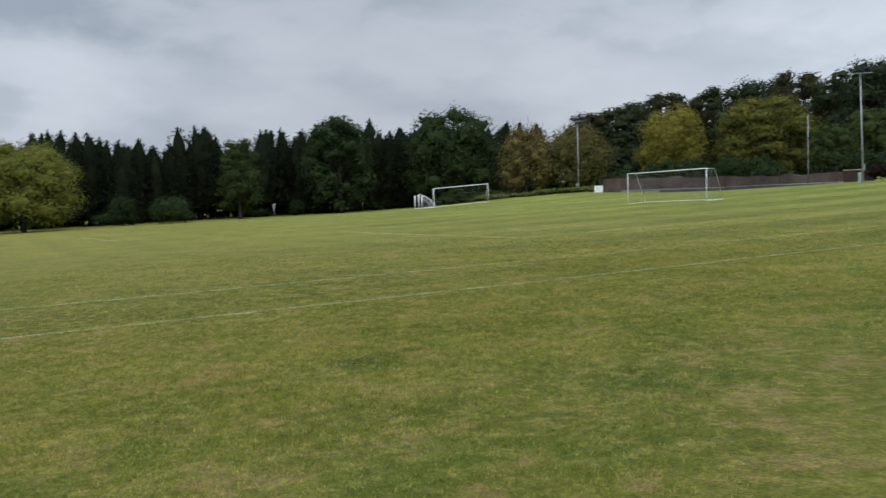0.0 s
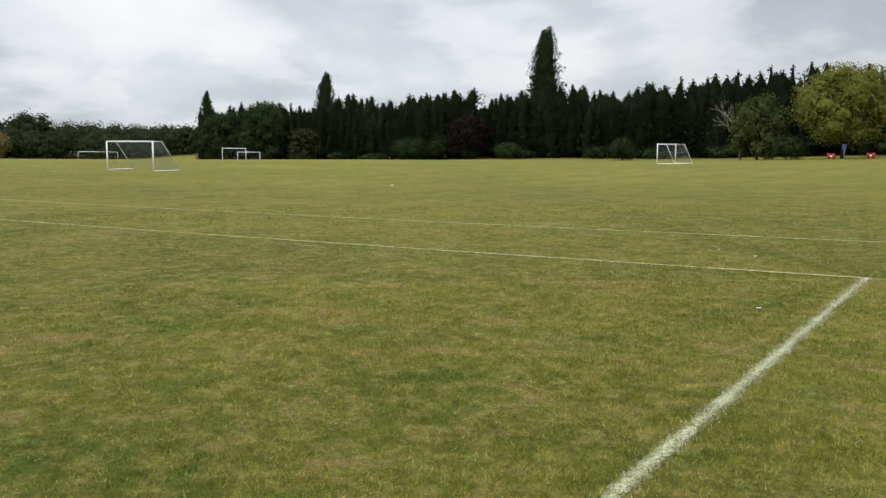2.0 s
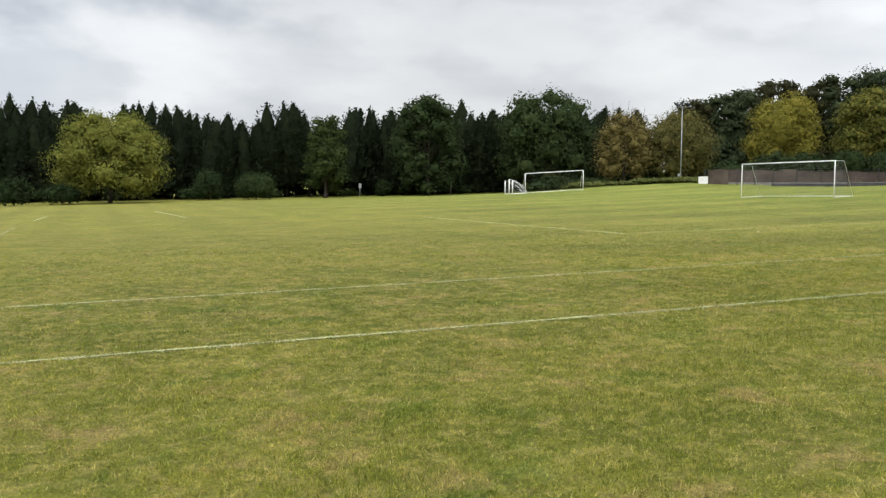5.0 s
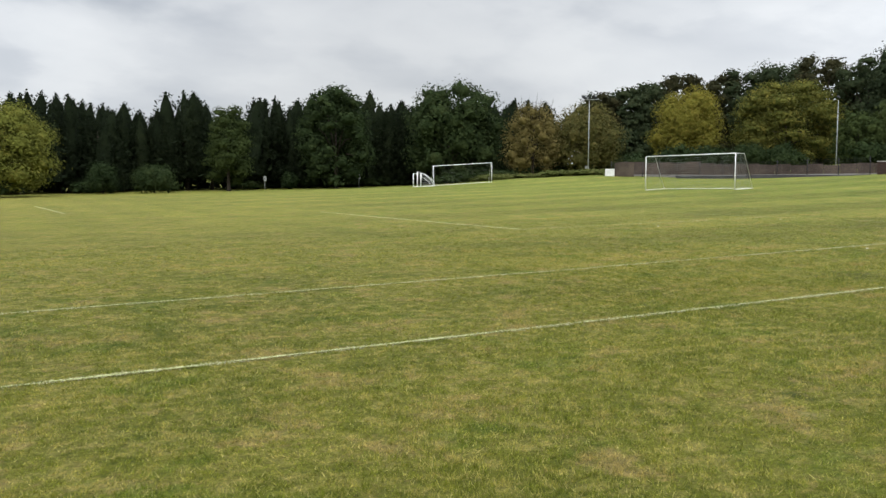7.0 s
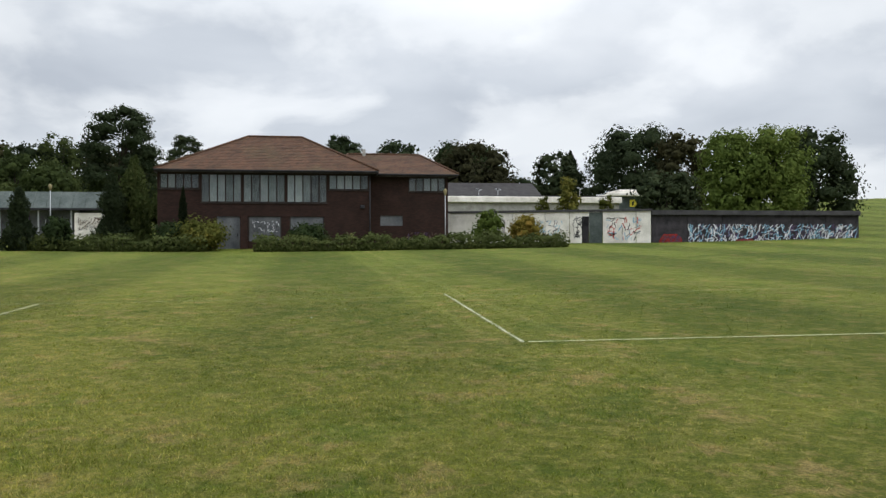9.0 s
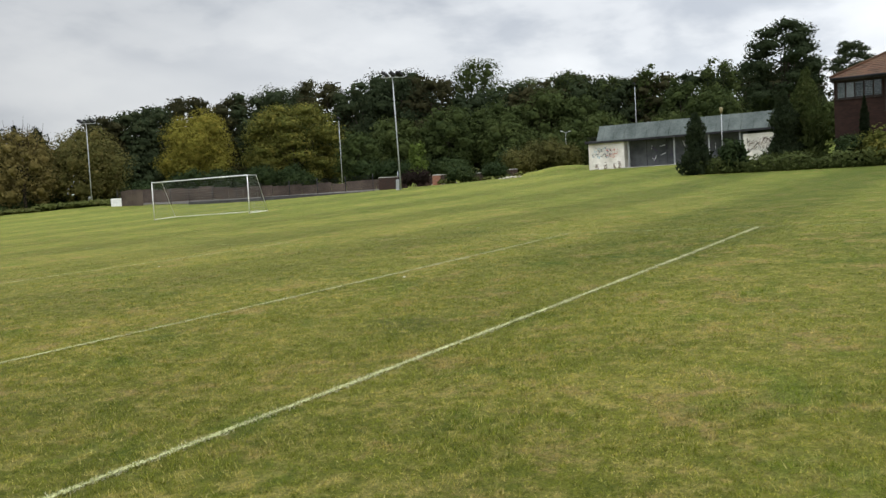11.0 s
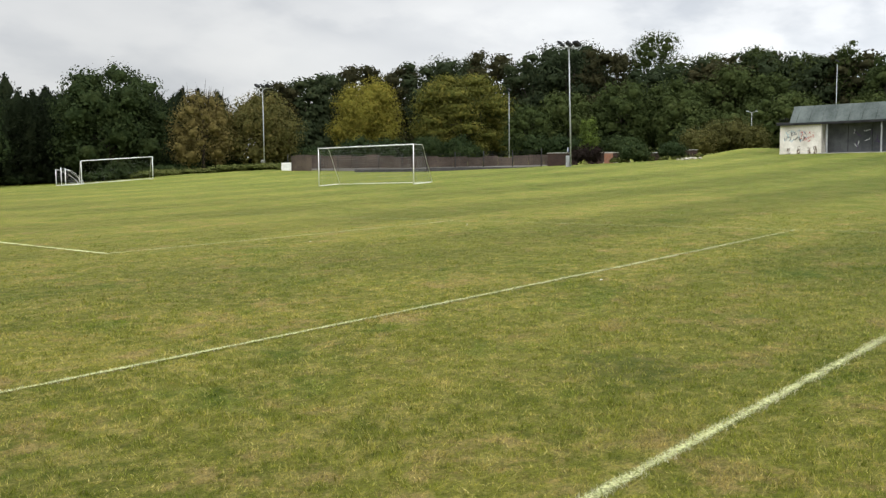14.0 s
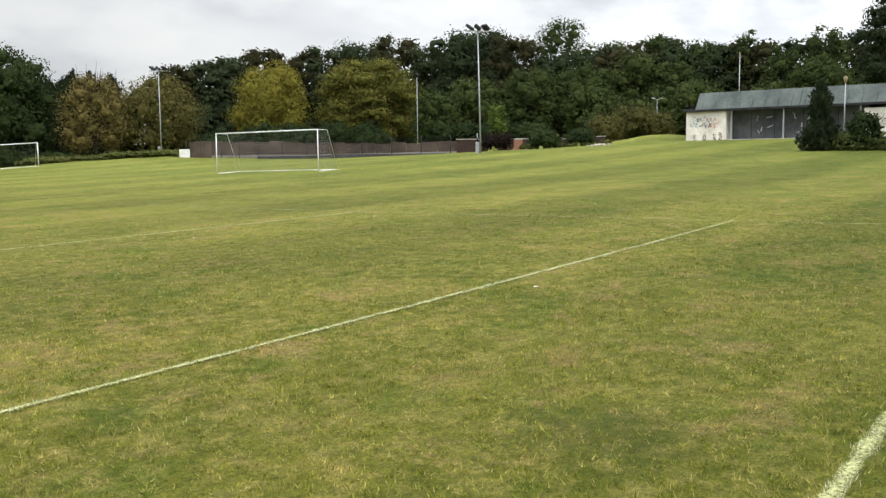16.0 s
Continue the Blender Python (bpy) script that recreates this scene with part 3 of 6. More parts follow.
def spire_crown(rng, h, w, low, spires, size, amount, power=0.75, taper=0.42, short=0.86):
    """Upright sprays on several pointed leaders, as on a cypress."""
    sharp = 1.0 if spires > 4 else 0.45 if power < 2 else 0.85
    pts, tips, sides, grades, masses = [], [], [], [], []
    for s in range(spires):
        off = rng.uniform(-0.36, 0.36, 2) * w * (1 if spires > 4 else 0.55) if s else np.zeros(2)
        lean = rng.uniform(-0.13, 0.13, 2) * w if spires > 4 else np.zeros(2)
        hh = h * (1.0 if s == 0 else rng.uniform(short, 0.99))
        ww = w * (0.62 if spires > 1 else 1.0) * rng.uniform(0.8, 1.1)
        count = int(amount * 9.0 * w * (h - low * h) / (size * size * 0.55) / spires)
        u = rng.uniform(0, 1, count) ** 0.92
        # ragged whorls of branches that end in a thin leading shoot
        whorl = 1 + 0.3 * np.sin(u * (2.2 * hh) + s * 2) * np.minimum(1.0, 3 * (1 - u))
        prof = np.minimum(1.0, ((1.0 - u) / (0.3 * power)) ** sharp) * (1.0 - taper * u) * whorl
        ang = rng.uniform(0, 2 * np.pi, count)
        rr = ww / 2 * prof * (1 - rng.uniform(0, 1, count) ** 2 * 0.6) * (1 + 0.2 * np.sin(ang * 5 + u * 17)) * (1 + (0.18 if spires > 4 else 0.07) * np.clip(rng.normal(0, 1, count), -1.5, 2.0))
        uu, aa = np.meshgrid(np.linspace(0.01, 0.97, 9), np.arange(7) * 2 * np.pi / 7 + s, indexing="ij")
        pr = np.minimum(1.0, ((1.0 - uu) / (0.3 * power)) ** sharp) * (1.0 - taper * uu) * ww / 2 * (0.42 if spires > 4 else 0.55) * rng.uniform(0.5, 1.4, uu.shape)
        masses.append(np.stack([off[0] + lean[0] * uu + pr * np.cos(aa), off[1] + lean[1] * uu + pr * np.sin(aa), low * hh + uu * (hh - low * hh)], -1))
        pts.append(np.stack([off[0] + lean[0] * u + rr * np.cos(ang), off[1] + lean[1] * u + rr * np.sin(ang), low * hh + u * (hh - low * hh)], 1))
        t = unit(np.stack([0.6 * np.cos(ang), 0.6 * np.sin(ang), 0.7 + 0.5 * u], 1) + rng.normal(0, 0.55, (count, 3)))
        tips.append(t)
        grades.append(1.45 - 0.92 * u ** 1.4)
        sides.append(unit(np.cross(t, rng.normal(0, 1, (count, 3)))))
    count = sum(len(p) for p in pts)
    fit3 = fitted(np.concatenate(pts + [g.reshape(-1, 3) for g in masses]), h, w / 2)
    q, t, sd = fit3[:count], np.concatenate(tips), np.concatenate(sides)
    masses = list(fit3[count:].reshape(-1, 9, 7, 3))
    a = (size * rng.uniform(0.6, 1.35, len(q)) * np.concatenate(grades))[:, None]
    return np.stack([q - t * a * 0.4, q + sd * a * 0.27, q + t * a * 0.75, q - sd * a * 0.27], 1), masses


def trunk_and_limbs(rng, h, reach, limbs, thick):
    """A tapered trunk with limbs that run out to points of the crown."""
    bm = bmesh.new()
    lean = rng.uniform(-0.02, 0.02, 2) * h
    top = h * 0.72
    axis = [(lean[0] * f, lean[1] * f, -0.25 + (top + 0.25) * f) for f in (0, 0.08, 0.3, 0.6, 1.0)]
    tube(bm, axis, [thick * 1.5, thick, thick * 0.85, thick * 0.55, thick * 0.15], 8)
    for k in range(limbs):
        e = reach[int(rng.integers(len(reach)))]
        f = rng.uniform(0.22, 0.6)
        s = Vector((lean[0] * f, lean[1] * f, top * f))
        g = Vector(e)
        mid = s.lerp(g, 0.5) + Vector((0, 0, 0.06 * h))
        tube(bm, [s, mid, g], [thick * 0.45, thick * 0.3, thick * 0.06], 6)
    return bm


KINDS = {
    # name, leaf, low, lobes, card, amount, squash, category
    "oak": ("broadleaf_tree", "oak", 0.02, 44, 0.44, 0.85, 0.8, "tree"),
    "darkoak": ("broadleaf_tree", "darkoak", 0.03, 30, 0.46, 0.75, 0.75, "tree"),
    "duskwood": ("broadleaf_tree", "brownoak", 0.0, 34, 0.6, 0.7, 0.7, "tree"),
    "wood": ("broadleaf_tree", "darkoak", 0.0, 34, 0.6, 0.7, 0.7, "tree"),
    "green": ("broadleaf_tree", "green", 0.0, 28, 0.44, 0.75, 0.9, "tree"),
    "far": ("broadleaf_tree", "hazy", 0.0, 30, 0.58, 0.85, 0.8, "tree"),
    "rustfar": ("broadleaf_tree", "rust", 0.03, 14, 0.6, 1.0, 0.9, "tree"),
    "round1": ("broadleaf_tree", "round", 0.14, 40, 0.27, 1.0, 0.75, "tree"),
    "round2": ("broadleaf_tree", "round", 0.04, 44, 0.27, 1.0, 0.75, "tree"),
    "pale": ("broadleaf_tree", "hedge", 0.0, 22, 0.34, 0.9, 0.9, "tree"),
    "leafy": ("broadleaf_tree", "green", 0.08, 24, 0.34, 0.85, 0.8, "tree"),
    "rust": ("broadleaf_tree", "rust", 0.01, 34, 0.28, 0.5, 1.0, "tree"),
    "olive": ("broadleaf_tree", "olive", 0.01, 26, 0.32, 0.95, 0.85, "tree"),
    "yellow": ("broadleaf_tree", "yellow", 0.07, 28, 0.32, 0.9, 0.9, "tree"),
    "maple": ("broadleaf_tree", "maple", 0.06, 46, 0.36, 1.0, 0.38, "tree"),
    "plum": ("broadleaf_tree", "plum", 0.04, 20, 0.42, 0.9, 0.8, "tree"),
    "airy": ("broadleaf_tree", "green", 0.12, 30, 0.38, 0.5, 0.8, "tree"),
    "lime": ("broadleaf_tree", "lime", 0.04, 22, 0.36, 1.0, 0.9, "tree"),
    "pine": ("pine_tree", "darkoak", 0.22, 38, 0.34, 0.95, 0.5, "tree"),
    "sapling": ("sapling", "lime", 0.08, 18, 0.26, 0.6, 1.0, "tree"),
    "shrub": ("shrub", "oak", 0.0, 20, 0.22, 0.9, 1.0, "shrub"),
    "brush": ("shrub", "oak", 0.0, 14, 0.42, 0.8, 1.0, "shrub"),
    "tussock": ("rough_grass", "rough", 0.0, 12, 0.3, 0.9, 1.0, "shrub"),
    "shrubtall": ("shrub", "maple", 0.0, 18, 0.26, 0.8, 1.0, "shrub"),
    "olivebush": ("shrub", "olive", 0.0, 16, 0.26, 0.9, 0.9, "shrub"),
    "plumbush": ("shrub", "plum", 0.0, 12, 0.22, 0.9, 1.0, "shrub"),
    "goldshrub": ("shrub", "gold", 0.0, 18, 0.2, 0.9, 1.0, "shrub"),
    "limebush": ("shrub", "lime", 0.0, 20, 0.2, 0.9, 1.0, "shrub"),
    "goldbush": ("shrub", "maple", 0.0, 16, 0.2, 0.9, 1.0, "shrub"),
}
SPIRES = {
    "poplar": ("poplar_tree", "oak", 0.02, 4, 0.42, 0.95, 0.6),
    "cypress": ("cypress_tree", "green", 0.0, 5, 0.3, 1.3, 0.8),
    "yew": ("conifer", "darkoak", 0.0, 1, 0.24, 1.1, 1.5),
    "fir": ("conifer", "cypress_row", 0.0, 1, 0.45, 1.0, 2.4),
    "cone": ("conifer", "cypress_row", 0.0, 1, 0.22, 1.2, 3.0),
}
GROWN = [0]


def grow(kind, x, y, h, w, label):
    """A tree or shrub of the kind, h high and w wide, rooted at (x, y)."""
    GROWN[0] += 1
    rng = np.random.default_rng(100 + GROWN[0])
    if kind in SPIRES:
        name, leaf, low, spires, card, amount, power = SPIRES[kind]
        ob = thing(name, label, "tree", at(x, y, 0, rng.uniform(0, 360)))
        v, masses = spire_crown(rng, h, w, low, spires, card, amount, power, 0.5 if kind == "poplar" else 0.42)
        part("trunk", trunk_and_limbs(rng, h, [(0.1 * w, 0, h * 0.5), (-0.1 * w, 0.1 * w, h * 0.6)], 2, 0.02 * h), BARK, ob)
        part("crown", quads_mesh("crown", v, masses), LEAF[leaf], ob)
        return ob
    name, leaf, low, lobes, card, amount, squash, category = KINDS[kind]
    ob = thing(name, label, category, at(x, y, 0, rng.uniform(0, 360)))
    v, cen, masses = broad_crown(rng, h, w, low, lobes, card, amount, squash, {"airy": 0.35, "rust": 0.4, "sapling": 0.4, "yellow": 0.45, "maple": 0.5, "round1": 0.5, "round2": 0.5, "olive": 0.5}.get(kind, 0.52))
    part("stems" if category == "shrub" else "trunk", trunk_and_limbs(rng, h, cen, 5 if category == "shrub" else 9, max(0.03, 0.022 * h)), BARK, ob)
    part("crown", quads_mesh("crown", v, masses), LEAF[leaf], ob)
    if kind == "rust":
        # thin leafless shoots stand out of the thinning top
        bm = bmesh.new()
        for k in range(34):
            a, f = rng.uniform(0, 6.28), rng.uniform(0, 0.34) * w
            p = Vector((f * math.cos(a), f * math.sin(a), h * rng.uniform(0.72, 0.88)))
            q = p + Vector((0.22 * math.cos(a), 0.22 * math.sin(a), 1.0)) * h * rng.uniform(0.10, 0.26)
            tube(bm, [p, p.lerp(q, 0.5) + Vector((rng.normal(0, 0.08), rng.normal(0, 0.08), 0)), q], [0.05, 0.035, 0.012], 4)
        tagged(part("twigs", bm, BARK, ob, "bare thin twigs above the leaves"), kind="stuff")
    return ob


def bare_tree(x, y, h, w, label):
    rng = np.random.default_rng(77)
    ob = thing("dead_tree", label, "tree", at(x, y))
    bm = bmesh.new()

    def limb(p, d, length, r, depth):
        q = p + d * length
        mid = p.lerp(q, 0.5) + Vector(rng.normal(0, 0.05 * length, 3))
        tube(bm, [p, mid, q], [r, r * 0.8, r * 0.6], 6)
        if depth:
            for k in range(3):
                e = (d + Vector(rng.normal(0, 0.5, 3)) + Vector((0, 0, 0.15))).normalized()
                limb(q if k else mid, e, length * rng.uniform(0.55, 0.75), r * 0.55, depth - 1)

    limb(Vector((0, 0, -0.2)), Vector((-0.12, 0, 1)).normalized(), h * 0.42, 0.15, 4)
    part("trunk", bm, PALE_BARK, ob)
    return ob


# the long dark cypress screen along the far side of the field
VARIANTS = []
for k in range(9):
    rng = np.random.default_rng(500 + k)
    ob = thing("cypress_tree", "tall dark green cypress in a close screen", "tree", group="cypresses of the screen")
    # many upright plumes of unlike height, blunt below and ragged at the top
    v, masses = spire_crown(rng, 12.0, 6.6, (0.02, 0.10, 0.15)[k % 3], 8 + k % 4, 0.44, 0.50, (0.62, 0.5, 0.8)[k // 3], 0.25, 0.68)
    part("trunk", trunk_and_limbs(rng, 12.0, [(0.8, 0.3, 5.0), (-0.7, 0.5, 6.0), (0.2, -0.8, 4.0)], 4, 0.2), BARK, ob)
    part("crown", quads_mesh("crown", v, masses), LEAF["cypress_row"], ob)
    VARIANTS.append(ob)
rng = np.random.default_rng(9)
spots = []
for row, (y0, step) in enumerate(((118.5, 3.1), (122.5, 3.4))):
    x = -142.0 + row * 1.7
    while x < 92:
        tall = float(np.interp(x, (-140, -90, -55, -30, -8, 15, 45, 62, 85), (10.8, 11.2, 10.9, 12.0, 12.7, 12.4, 13.5, 13.6, 12.0)))
        spots.append((x + rng.uniform(-1.2, 1.2), y0 + rng.uniform(-0.9, 0.9), tall * rng.uniform(0.92, 1.12) * (1.03 if row else 0.98)))
        x += step * rng.uniform(0.6, 1.35)
for k, (x, y, tall) in enumerate(spots):
    src = VARIANTS[k if k < 9 else int(rng.integers(9))]
    s = tall / 12.0
    m = at(x, y, 0, rng.uniform(0, 360)) @ Matrix.Diagonal((s * rng.uniform(0.9, 1.3), s * rng.uniform(0.9, 1.3), s, 1))
    if k < 9:
        src.matrix_basis = m
    else:
        copy_thing(src, m)

grow("poplar", -76.6, 145.7, 23.3, 8.0, "slender tall poplar above the cypress screen")
grow("poplar", -125.3, 136.3, 17.9, 4.4, "slender tall poplar above the cypress screen")
grow("poplar", -146.8, 122.3, 14.9, 3.4, "slender tall poplar above the cypress screen")
grow("round1", -15.9, 100.4, 10.9, 11.0, "rounded yellowing tree with a full crown")
grow("round2", 5.4, 101.8, 10.8, 12.6, "broad yellowing tree with branches to the ground")
grow("pale", -25.1, 98.5, 7.9, 6.4, "light green tree before the cypress screen")
bare_tree(-27.6, 100.6, 8.4, 3.3, "leafless pale dead tree before the cypress screen")
grow("shrub", -4.5, 97.7, 3.2, 3.4, "leafy green shrub at the edge of the grass")
grow("shrub", 0.2, 98.9, 2.5, 4.2, "leafy green shrub at the edge of the grass")
grow("shrub", 23.2, 106.0, 3.7, 5.2, "leafy green shrub at the edge of the grass")
grow("shrub", 17.5, 108.9, 4.1, 3.8, "leafy green shrub at the edge of the grass")
grow("shrub", 42.2, 111.4, 2.4, 2.4, "leafy green shrub at the edge of the grass")
grow("shrub", -21.5, 97.3, 3.0, 4.0, "leafy green shrub at the edge of the grass")
grow("leafy", 32.9, 107.9, 11.0, 5.9, "bright green tree against dark cypresses")
grow("oak", 48.3, 109.3, 14.3, 9.9, "large deep green broadleaf tree")
grow("oak", 67.1, 109.4, 15.2, 14.9, "large deep green broadleaf tree")
grow("shrub", -84.9, 110.7, 4.1, 6.1, "leafy green shrub at the edge of the grass")
grow("shrub", -81.7, 115.3, 4.3, 4.3, "leafy green shrub at the edge of the grass")
grow("shrub", -67.0, 112.4, 2.8, 4.5, "leafy green shrub at the edge of the grass")
grow("shrub", -45.6, 107.0, 3.2, 4.1, "leafy green shrub at the edge of the grass")
grow("duskwood", -105.5, 107.1, 6.0, 4.6, "small dull brown tree before the cypresses")
grow("plum", -76.2, 116.3, 7.9, 8.5, "dark plum-leaved tree before the cypresses")
grow("oak", -122.9, 115.4, 11.7, 10.5, "large deep green broadleaf tree")
grow("oak", -131.6, 112.3, 9.8, 9.6, "large deep green broadleaf tree")
grow("far", -215.8, 111.9, 9.6, 10.0, "distant dull green tree on the boundary")
grow("far", -206.2, 118.2, 10.6, 12.8, "distant dull green tree on the boundary")
grow("far", -203.3, 109.5, 7.9, 15.1, "distant dull green tree on the boundary")
grow("far", -195.9, 124.8, 8.7, 15.7, "distant dull green tree on the boundary")
grow("far", -191.1, 134.7, 7.8, 14.6, "distant dull green tree on the boundary")
grow("far", -179.6, 138.0, 7.6, 15.8, "distant dull green tree on the boundary")
grow("far", -171.8, 139.4, 7.2, 8.5, "distant dull green tree on the boundary")
grow("rustfar", -197.8, 103.1, 7.3, 7.3, "distant rust-coloured tree on the boundary")
grow("far", -193.6, 113.8, 7.0, 10.9, "distant dull green tree on the boundary")
grow("far", -186.7, 123.8, 6.5, 12.5, "distant dull green tree on the boundary")
grow("far", -179.2, 130.5, 6.2, 12.6, "distant dull green tree on the boundary")
grow("far", -216.5, 100.2, 8.8, 16.4, "distant dull green tree on the boundary")
grow("far", -221.6, 89.6, 8.0, 18.7, "distant dull green tree on the boundary")
grow("rust", 75.3, 100.4, 10.8, 8.3, "thin rust-brown autumn tree")
grow("olive", 82.7, 97.8, 10.3, 10.9, "dense olive-brown tree behind the field")
grow("yellow", 106.2, 101.8, 13.7, 11.5, "yellow autumn tree with a loose crown")
grow("maple", 115.1, 89.9, 13.4, 15.8, "wide olive-green tree with layered branches")
grow("darkoak", 111.4, 131.3, 15.4, 11.6, "tall dull dark green tree")
grow("darkoak", 118.4, 125.7, 17.0, 10.6, "tall dull dark green tree")
grow("duskwood", 131.4, 119.3, 18.2, 9.8, "tall dull brownish green tree")
grow("darkoak", 142.2, 113.6, 19.8, 17.8, "tall dull dark green tree")
grow("darkoak", 150.0, 93.9, 20.1, 20.1, "tall dull dark green tree")
grow("airy", 154.1, 77.7, 20.5, 13.0, "tall thin-leaved tree with sky between branches")
grow("airy", 161.1, 70.8, 16.4, 8.0, "tall thin-leaved tree with sky between branches")
grow("duskwood", 157.5, 59.3, 15.8, 8.4, "tall dull brownish green tree")
grow("green", 113.7, 75.8, 8.1, 7.4, "mid-green tree in a dense belt")
grow("green", 120.2, 73.6, 10.0, 9.2, "mid-green tree in a dense belt")
grow("green", 128.0, 68.9, 11.2, 10.2, "mid-green tree in a dense belt")
grow("green", 133.8, 62.7, 11.2, 11.0, "mid-green tree in a dense belt")
grow("green", 137.3, 55.7, 12.5, 10.0, "mid-green tree in a dense belt")
grow("green", 137.6, 49.9, 10.7, 7.3, "mid-green tree in a dense belt")
grow("darkoak", 103.9, 114.3, 8.7, 11.4, "tall dull dark green tree")
grow("shrub", 104.2, 87.0, 4.2, 5.8, "leafy green shrub at the edge of the grass")
grow("sapling", 103.7, 58.8, 5.4, 2.4, "young fresh green tree by a brick wall")
grow("plumbush", 81.0, 44.2, 1.9, 3.2, "dark plum-leaved bush beside the mast")
grow("shrub", 84.4, 41.0, 1.8, 3.2, "leafy green shrub at the edge of the grass")
grow("shrub", 89.4, 39.8, 1.85, 2.8, "leafy green shrub at the edge of the grass")
grow("olivebush", 103.0, 43.9, 3.4, 4.4, "spreading olive-brown bush on the bank")
grow("olivebush", 107.9, 42.9, 4.4, 6.1, "spreading olive-brown bush on the bank")
grow("olivebush", 107.3, 39.4, 3.4, 3.8, "spreading olive-brown bush on the bank")
grow("airy", 143.3, 53.9, 15.2, 6.2, "tall thin-leaved tree with sky between branches")
grow("airy", 145.8, 47.7, 13.3, 7.2, "tall thin-leaved tree with sky between branches")
grow("airy", 145.8, 42.1, 14.4, 5.0, "tall thin-leaved tree with sky between branches")
grow("green", 139.7, 35.0, 11.3, 6.9, "mid-green tree in a dense belt")
grow("airy", 146.1, 30.7, 13.8, 7.2, "tall thin-leaved tree with sky between branches")
grow("green", 131.3, 28.3, 9.1, 7.3, "mid-green tree in a dense belt")
grow("pine", 121.7, 16.9, 15.6, 9.0, "tall dark pine with a clumped crown")
grow("pine", 154.7, 13.4, 14.2, 6.3, "tall dark pine with a clumped crown")
grow("cypress", 80.7, 7.4, 7.0, 3.6, "columnar green cypress beside the brick house")
grow("yew", 78.4, 8.9, 5.6, 2.4, "dark green conifer among shrubs")
grow("yew", 69.1, 12.9, 4.2, 2.1, "dark green conifer among shrubs")
grow("cone", 70.6, 2.5, 4.4, 1.4, "small cone-shaped conifer before the brick wall")
grow("oak", 156.0, -11.9, 14.0, 7.3, "large deep green broadleaf tree")
grow("oak", 145.5, -19.8, 12.6, 7.2, "large deep green broadleaf tree")
grow("oak", 142.0, -30.4, 12.2, 14.0, "large deep green broadleaf tree")
grow("fir", 149.7, -49.9, 11.0, 8.0, "dark conical conifer behind the white hall")
grow("darkoak", 127.7, -52.7, 13.9, 13.3, "tall dull dark green tree")
grow("duskwood", 120.7, -56.7, 12.1, 8.1, "tall dull brownish green tree")
grow("darkoak", 98.4, -45.1, 6.5, 7.1, "tall dull dark green tree")
grow("lime", 85.0, -45.7, 9.9, 6.6, "fresh green tree at the end of the painted wall")
grow("lime", 84.9, -50.2, 10.4, 7.1, "fresh green tree at the end of the painted wall")
grow("darkoak", 100.2, -63.6, 11.0, 9.7, "tall dull dark green tree")
grow("shrubtall", 86.7, -30.4, 5.6, 2.3, "upright olive shrub behind the painted wall")
grow("shrubtall", 87.3, -28.1, 3.8, 1.4, "upright olive shrub behind the painted wall")
grow("shrubtall", 85.6, -33.7, 3.8, 1.4, "upright olive shrub behind the painted wall")
grow("limebush", 70.8, -19.4, 2.7, 2.2, "upright fresh green shrub before the painted wall")
grow("goldshrub", 69.3, -21.8, 2.3, 2.4, "golden shrub before the painted wall")
grow("shrub", 68.8, 10.4, 2.3, 1.9, "leafy green shrub at the edge of the grass")
grow("goldbush", 68.6, 1.0, 2.4, 3.6, "rounded golden-green bush before the house")
grow("shrub", 68.8, 3.1, 2.0, 2.0, "leafy green shrub at the edge of the grass")
grow("shrub", 70.1, -6.2, 2.0, 2.7, "leafy green shrub at the edge of the grass")
grow("shrub", 74.9, -11.3, 2.5, 1.2, "leafy green shrub at the edge of the grass")
grow("green", 122.2, 91.7, 10.6, 9.6, "mid-green tree in a dense belt")
grow("duskwood", 123.7, 116.8, 16.9, 9.6, "tall dull brownish green tree")
grow("wood", 132.9, 116.1, 18.4, 12.2, "tall dull dark green tree")
grow("wood", 136.3, 109.5, 18.6, 12.6, "tall dull dark green tree")
grow("duskwood", 137.4, 102.1, 19.4, 12.3, "tall dull brownish green tree")
grow("wood", 139.0, 93.5, 17.6, 12.5, "tall dull dark green tree")
grow("wood", 139.2, 86.4, 18.6, 14.2, "tall dull dark green tree")
grow("duskwood", 139.3, 79.0, 17.4, 11.9, "tall dull brownish green tree")
grow("wood", 141.8, 70.9, 14.1, 12.7, "tall dull dark green tree")
grow("wood", 143.5, 63.3, 14.0, 10.6, "tall dull dark green tree")
grow("duskwood", 144.2, 57.1, 13.9, 11.4, "tall dull brownish green tree")
grow("wood", 146.4, 51.9, 13.9, 11.4, "tall dull dark green tree")
grow("wood", 148.4, 46.8, 12.8, 10.5, "tall dull dark green tree")
grow("duskwood", 140.6, 59.6, 13.5, 11.6, "tall dull brownish green tree")
grow("wood", 145.1, 54.7, 14.6, 12.7, "tall dull dark green tree")
grow("wood", 146.0, 47.3, 12.8, 10.6, "tall dull dark green tree")
grow("duskwood", 148.0, 41.7, 13.4, 10.6, "tall dull brownish green tree")
grow("wood", 148.1, 34.9, 12.5, 10.5, "tall dull dark green tree")
grow("wood", 151.6, 29.8, 13.0, 9.6, "tall dull dark green tree")
grow("duskwood", 149.2, 22.3, 11.9, 12.2, "tall dull brownish green tree")
grow("wood", 134.0, -10.9, 12.6, 6.6, "tall dull dark green tree")
grow("wood", 131.5, -18.9, 11.8, 7.3, "tall dull dark green tree")
